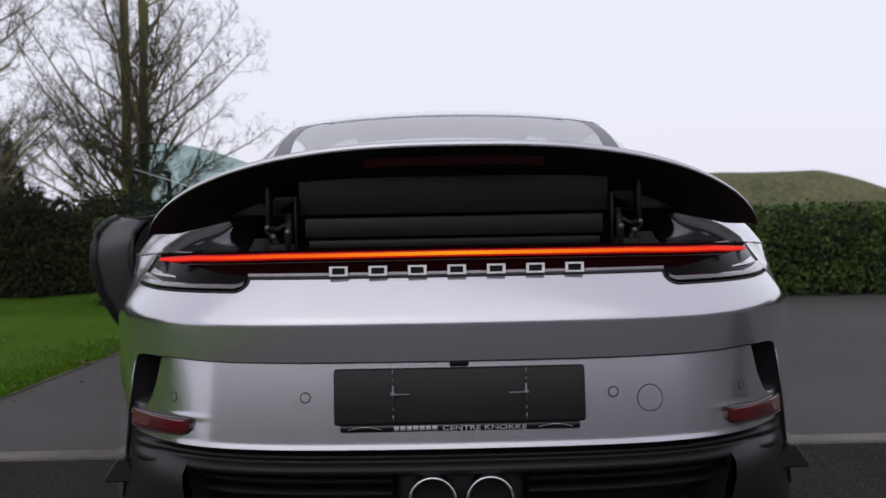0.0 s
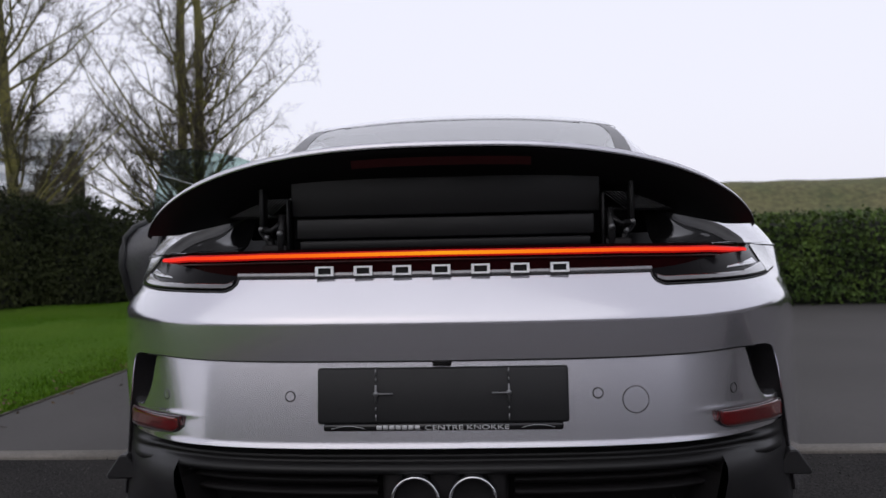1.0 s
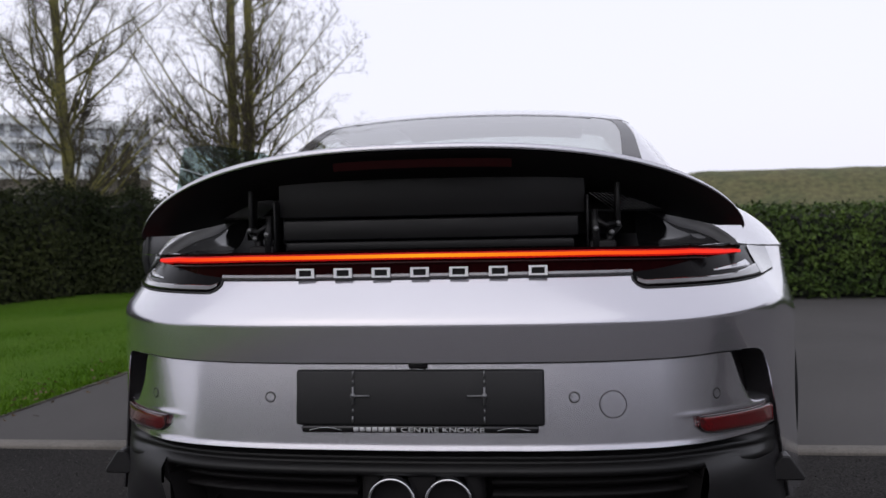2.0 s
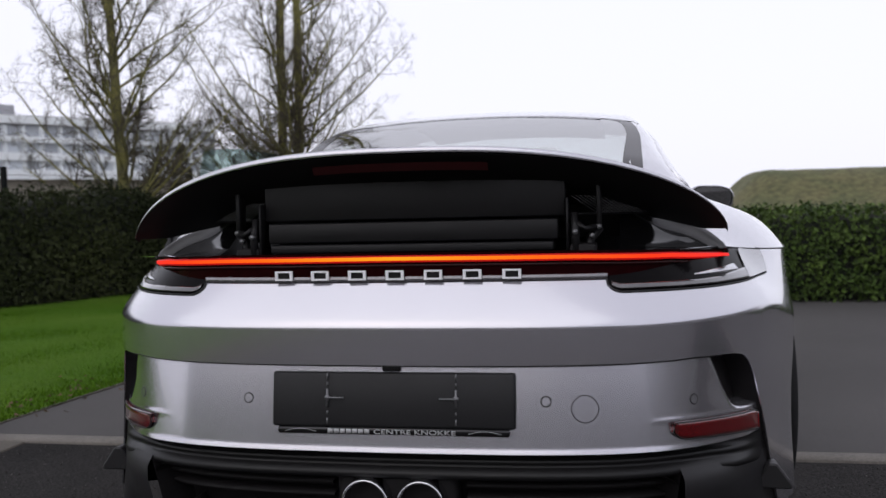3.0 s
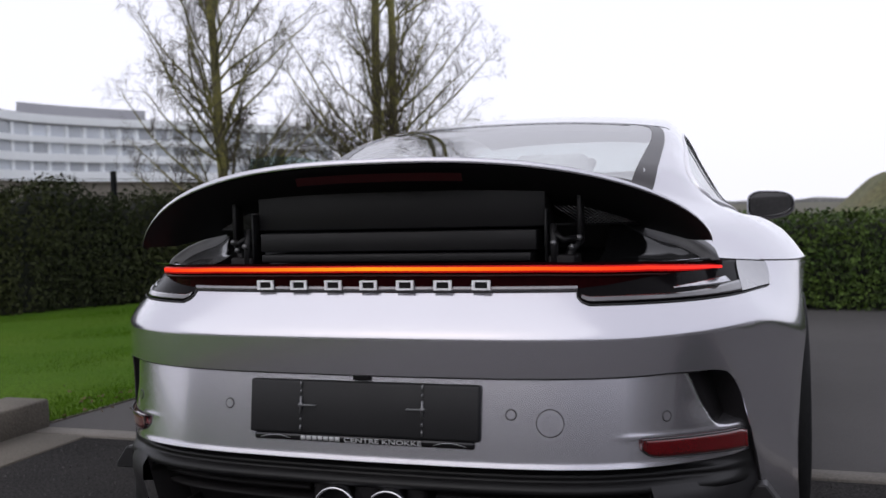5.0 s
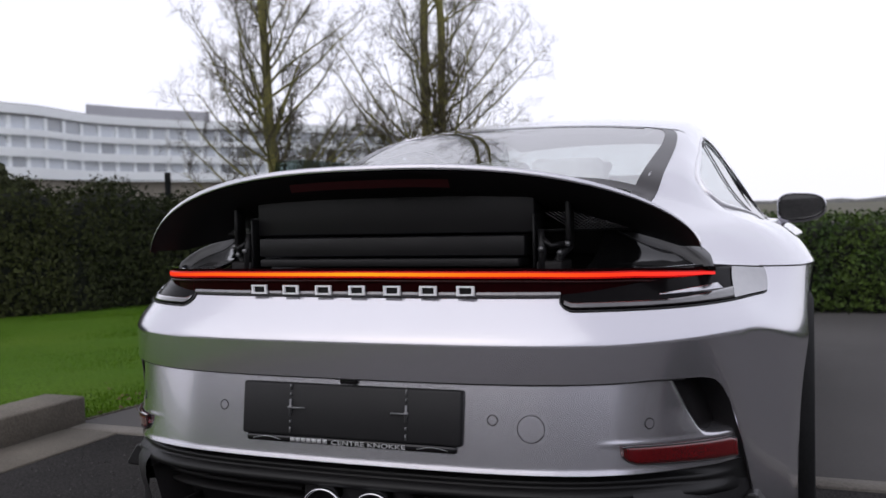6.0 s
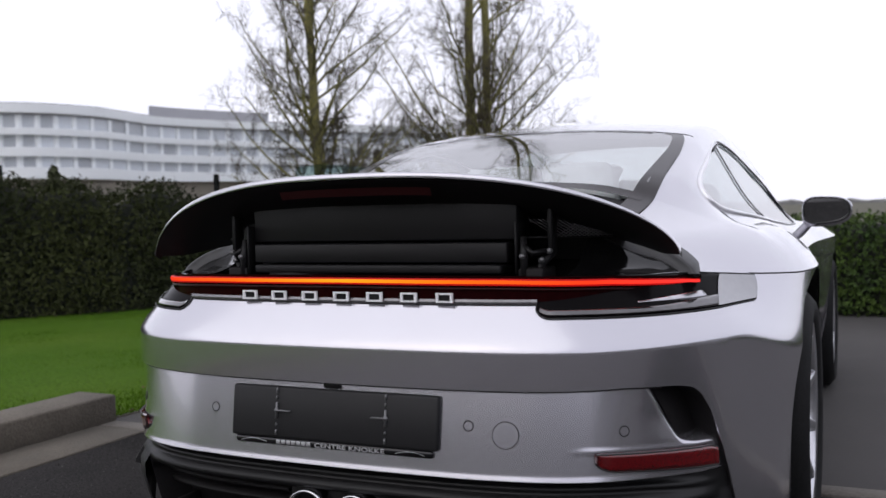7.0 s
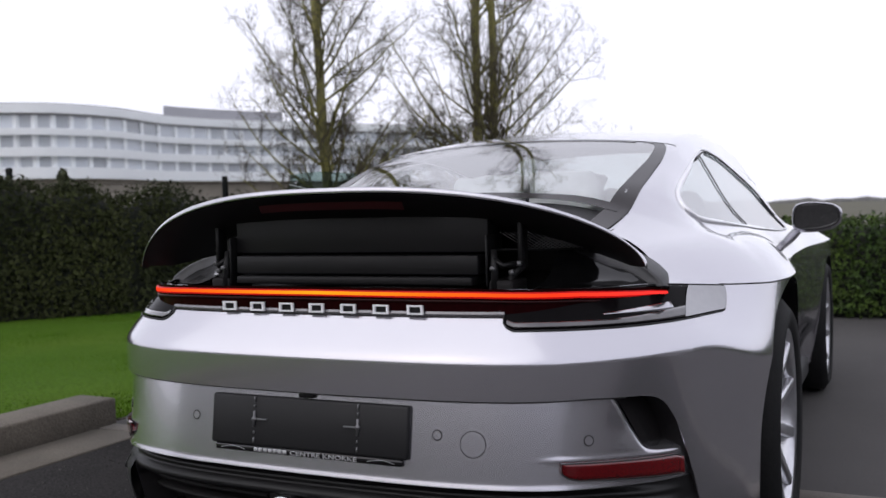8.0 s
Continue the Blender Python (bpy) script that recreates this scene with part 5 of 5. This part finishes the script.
for sg in (1, -1):
    v, f = lathe([(0.08, 0.042), (-0.030, 0.045), (-0.036, 0.0475), (-0.034, 0.051), (-0.02, 0.052), (0.06, 0.052)], 40, "y")
    tip = part("exhaust_tip", ([(x + sg * 0.061, y, z + 0.299) for x, y, z in v], f), CHROME, car, "chrome exhaust tailpipe")
    bm = bmesh.new()
    bmesh.ops.create_circle(bm, cap_ends=True, segments=32, radius=0.041)
    turned(bm, Matrix.Translation((sg * 0.061, 0.03, 0.299)) @ Matrix.Rotation(radians(90), 4, "X"))
    part("pipe_inside", bm, BLACK_MATT, tip)
    # small flap ahead of the bumper corner
    flap = prism([(-0.042, 0.203), (0.042, 0.203), (0.042, 0.214), (0.008, 0.262), (-0.012, 0.262), (-0.042, 0.214)], 0.06, 0.004)
    part("corner_flap", turned(flap, Matrix.Translation((sg * 0.822, 0.30, 0.054)) @ Matrix.Scale(sg, 4, (1, 0, 0))), CORNER, car, smooth=False)

# wheels
def wheel(sign, y, radius, width, rim_r, outer):
    """Tyre with a ten-spoke alloy rim."""
    prof = [(-width / 2 + 0.01, rim_r), (-width / 2, rim_r + 0.02), (-width / 2 + 0.006, radius - 0.03), (-width / 2 + 0.03, radius - 0.004),
            (0, radius), (width / 2 - 0.03, radius - 0.004), (width / 2 - 0.005, radius - 0.035), (width / 2, rim_r + 0.045), (width / 2 - 0.006, rim_r + 0.018), (width / 2 - 0.02, rim_r)]
    v, f = lathe(prof, 64)
    cx = sign * (outer - width / 2)
    w = part("wheel", ([(p[0] + cx, p[1] + y, p[2] + radius) for p in v], f), RUBBER, car, "black tyre on silver alloy rim")
    prof = [(-width / 2 + 0.02, rim_r - 0.012), (width / 2 - 0.04, rim_r - 0.02), (width / 2 - 0.018, rim_r - 0.010), (width / 2 - 0.013, rim_r + 0.006), (width / 2 - 0.020, rim_r + 0.008)]
    v, f = lathe(prof, 64)
    part("rim", ([(sign * p[0] + cx, p[1] + y, p[2] + radius) for p in v], [q if sign > 0 else q[::-1] for q in f]), RIM, w)
    face = cx + sign * (width / 2 - 0.030)
    for i in range(10):
        a = 2 * math.pi * i / 10
        b = box((-0.02, -0.017, 0.05), (0.012, 0.017, rim_r - 0.008), 0.006, 1)
        for p in b.verts:
            t = (p.co.z - 0.05) / (rim_r - 0.058)
            p.co.y *= 0.75 + 0.5 * abs(t - 0.4)
            p.co.x += -0.035 * (1 - t) ** 2
        turned(b, Matrix.Translation((face, y, radius)) @ Matrix.Scale(sign, 4, (1, 0, 0)) @ Matrix.Rotation(a, 4, "X"))
        part("spoke", b, RIM, w)
    v, f = lathe([(-0.05, 0.0), (-0.028, 0.03), (-0.028, 0.06), (-0.06, 0.075)], 32)
    part("hub", ([(sign * p[0] + face, p[1] + y, p[2] + radius) for p in v], f), RIM, w)
    v, f = lathe([(-0.10, 0.05), (-0.10, rim_r - 0.04), (-0.12, rim_r - 0.04)], 40)
    part("brake_disc", ([(sign * p[0] + face, p[1] + y, p[2] + radius) for p in v], f), STEEL, w)


for sg in (1, -1):
    wheel(sg, REAR_AXLE, 0.361, 0.31, 0.268, 0.951)
    wheel(sg, FRONT_AXLE, 0.343, 0.25, 0.256, 0.905)
    for c, rad, up in ((REAR_AXLE, ARCH, ARCH_Z), (FRONT_AXLE, 0.365, 0.345)):
        v = []
        for k in range(25):
            a = radians(-25 + 230 * k / 24)
            y, z = c + rad * math.cos(a), up + rad * math.sin(a)
            v += [(sg * 0.50, y, z), (sg * float(skin(at_y(y), max(z, 0.2), -0.006)[0]), y, max(z, 0.2))]
        part("wheel_arch", (v, grid_faces(25, 2)), BLACK_MATT, car)
part("underbody", box((-0.70, 0.30, 0.13), (0.70, 4.3, 0.30), 0.02, 1), BLACK_MATT, car)
for sg in (1, -1):
    part("side_sill", box((sg * 0.765 - 0.065, 1.5, 0.14), (sg * 0.765 + 0.065, 3.15, 0.24), 0.02, 2), GREY_PLASTIC, car)

# door mirrors
def door_mirror(sign, m=Matrix.Identity(4), parent=car):
    head = bmesh.new()
    bmesh.ops.create_uvsphere(head, u_segments=32, v_segments=18, radius=1)
    k = lambda a, e: math.copysign(abs(a) ** e, a)

    def shape(x, z):
        """Shield outline: flat below, arched above, taller at the inner end."""
        return k(x, 0.72) * 0.104 + 0.010 * max(z, 0) * (x > 0), k(z, 0.62) * (0.070 if z > 0 else 0.062) * (1 - 0.16 * x) + 0.006 * x * (z < 0)

    for p in head.verts:
        x, y, z = p.co
        sx, sz = shape(x, z)
        p.co = (sx, k(y, 0.8) * (0.085 if y > 0 else 0.026), sz)
    place = m @ Matrix.Translation((sign * 0.905, 2.70, 0.921)) @ Matrix.Scale(sign, 4, (1, 0, 0))
    turned(head, place)
    ob = part("door_mirror", head, SILVER, parent, "silver door mirror with dark glass")
    pts = [shape(math.cos(a), math.sin(a)) for a in np.linspace(0, 2 * math.pi, 49)[:-1]]
    bm = bmesh.new()
    bm.faces.new([bm.verts.new((x * 0.86, 0, z * 0.78 + 0.006)) for x, z in pts])
    turned(bm, place @ Matrix.Translation((0, -0.036, 0)) @ Matrix.Rotation(radians(6), 4, "Z") @ Matrix.Rotation(radians(9), 4, "X"))
    part("mirror_glass", bm, MIRROR, ob)
    part("mirror_rim", tube([place @ Vector((x * 0.89, -0.028, z * 0.82 + 0.005)) for x, z in pts], 0.005, 6, True), BLACK_GLOSS, ob)
    arm = tube([(sign * 0.775, 2.76, 0.812), (sign * 0.800, 2.745, 0.842), (sign * 0.828, 2.72, 0.872), (sign * 0.852, 2.71, 0.90)], [0.030, 0.021, 0.019, 0.024], 12)
    part("mirror_foot", turned(arm, m), SILVER, ob)


door_mirror(1)

# open driver door, swung on its front hinge; its rear edge follows the wheel arch
HINGE = Matrix.Translation((-0.862, 2.84, 0)) @ Matrix.Rotation(radians(-25.5), 4, "Z") @ Matrix.Translation((0.862, -2.84, 0))


def door_rear(z):
    return np.interp(z, [0.22, 0.35, 0.48, 0.60, 0.72, 0.82, 0.87, 0.90], [2.02, 1.86, 1.75, 1.68, 1.645, 1.65, 1.70, 1.78])


def door_skin(z, t, o):
    """A point of the driver door: t from its rear edge to the hinge."""
    y = float(door_rear(z)) + (2.83 - float(door_rear(z))) * t
    p = skin(at_y(y), min(z, SEAM), o - 0.12 * max(0.0, z - SEAM))
    return HINGE @ Vector((-float(p[0]), y, z))


zs = [0.22, 0.28, 0.35, 0.42, 0.48, 0.54, 0.60, 0.66, 0.72, 0.78, 0.83, 0.87, 0.89]
ts = np.linspace(0, 1, 16)
open_door = part("door", ([door_skin(z, t, 0.0) for z in zs for t in ts], grid_faces(len(zs), 16, flip=True)), SILVER, car, "open silver driver door with dark inner trim")
v = []
for z in zs:
    d = -0.15 - 0.035 * math.exp(-((z - 0.50) / 0.07) ** 2) - 0.02 * math.exp(-((z - 0.86) / 0.05) ** 2)
    for t in ts:
        v.append(door_skin(z, 0.06 + 0.94 * t, d))
part("inner_trim", (v, grid_faces(len(zs), 16)), INTERIOR, open_door, "black inner door trim")
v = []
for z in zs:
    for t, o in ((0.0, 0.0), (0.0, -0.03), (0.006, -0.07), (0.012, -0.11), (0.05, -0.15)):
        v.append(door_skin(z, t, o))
part("door_edge", (v, grid_faces(len(zs), 5)), SHADED_SILVER, open_door, "silver door end face, darkened for shade")
part("edge_seal", tube([door_skin(z, -0.004, -0.018) for z in zs], 0.016, 8), SEAL, open_door)
part("door_top", ([door_skin(0.89, t, o) for t in ts for o in (0.0, -0.06, -0.17)], grid_faces(16, 3)), INTERIOR, open_door)
part("door_seal", tube([door_skin(z, 0.045, -0.150) for z in zs] + [door_skin(0.895, t, -0.155) for t in ts[2:]], 0.012, 6), SEAL, open_door)
part("grab_panel", ([door_skin(z, t, -0.168) for z in np.linspace(0.56, 0.76, 6) for t in np.linspace(0.12, 0.30, 6)], grid_faces(6, 6)), GREY_PLASTIC, open_door)
part("door_reflector", ([door_skin(z, t, -0.172) for z in (0.74, 0.82) for t in (0.30, 0.40)], [(0, 1, 3, 2)]), REFLECTOR, open_door)
v, n = [], 20
for y in np.linspace(1.66, 2.93, n):
    hi = float(dlo_high(y))
    for k in range(6):
        z = 0.90 + (max(hi, 0.93) - 0.90) * k / 5
        v.append(HINGE @ Vector((-0.735 + 0.10 * ((z - 0.90) / 0.33), y, z)))
pane = part("door_window", (v, grid_faces(n, 6)), GLASS_GREEN, open_door, "greenish frameless door glass")
pane.visible_shadow = False
door_mirror(-1, HINGE, open_door)

# cabin: floor, dash, seats with protective white covers
part("cabin_floor", box((-0.68, 0.95, 0.28), (0.68, 3.2, 0.34), 0.02, 1), INTERIOR, car)
part("parcel_shelf", box((-0.60, 0.88, 0.80), (0.60, 1.60, 0.985), 0.03, 2), INTERIOR, car)
part("dashboard", box((-0.68, 2.95, 0.60), (0.68, 3.35, 0.93), 0.05, 3), INTERIOR, car)
part("headlining", top_patch(np.linspace(1.44, 2.78, 12), lambda y: 0.42, 9, -0.03), GREY_PLASTIC, car)
for sx in (-0.36, 0.36):
    seat = part("bucket_seat", joined(
        box((sx - 0.25, 1.75, 0.36), (sx + 0.25, 2.30, 0.52), 0.06, 3),
        turned(box((-0.24, -0.07, 0), (0.24, 0.07, 0.58), 0.06, 3), Matrix.Translation((sx, 1.80, 0.48)) @ Matrix.Rotation(radians(14), 4, "X"))), INTERIOR, car)
    cover = box((sx - 0.12, 1.58, 0.98), (sx + 0.12, 1.68, 1.06), 0.035, 3)
    bmesh.ops.subdivide_edges(cover, edges=cover.edges[:], cuts=2, use_grid_fill=True)
    for p in cover.verts:
        p.co += Vector((noise.noise(p.co * 22), noise.noise(p.co * 22 + Vector((5, 0, 0))), noise.noise(p.co * 25 + Vector((0, 9, 0))))) * 0.018
    part("headrest_cover", cover, WHITE_SHEET, seat, "crumpled white protective cover")
    bundle = box((sx * 0.42 - 0.13, 1.40, 0.970), (sx * 0.42 + 0.13, 1.54, 1.118), 0.03, 3)
    bmesh.ops.subdivide_edges(bundle, edges=bundle.edges[:], cuts=2, use_grid_fill=True)
    for p in bundle.verts:
        p.co += Vector((noise.noise(p.co * 20), noise.noise(p.co * 21 + Vector((5, 0, 0))), noise.noise(p.co * 18 + Vector((0, 9, 0))))) * 0.022
    part("plastic_cover", bundle, WHITE_SHEET, car, "crumpled white plastic on the rear shelf")
ring = [(-0.36 + 0.18 * math.cos(a), 2.78 + 0.06 * math.sin(a), 0.82 + 0.17 * math.sin(a)) for a in np.linspace(0, 2 * math.pi, 33)[:-1]]
part("steering_wheel", tube(ring, 0.014, 8, True), INTERIOR, car)
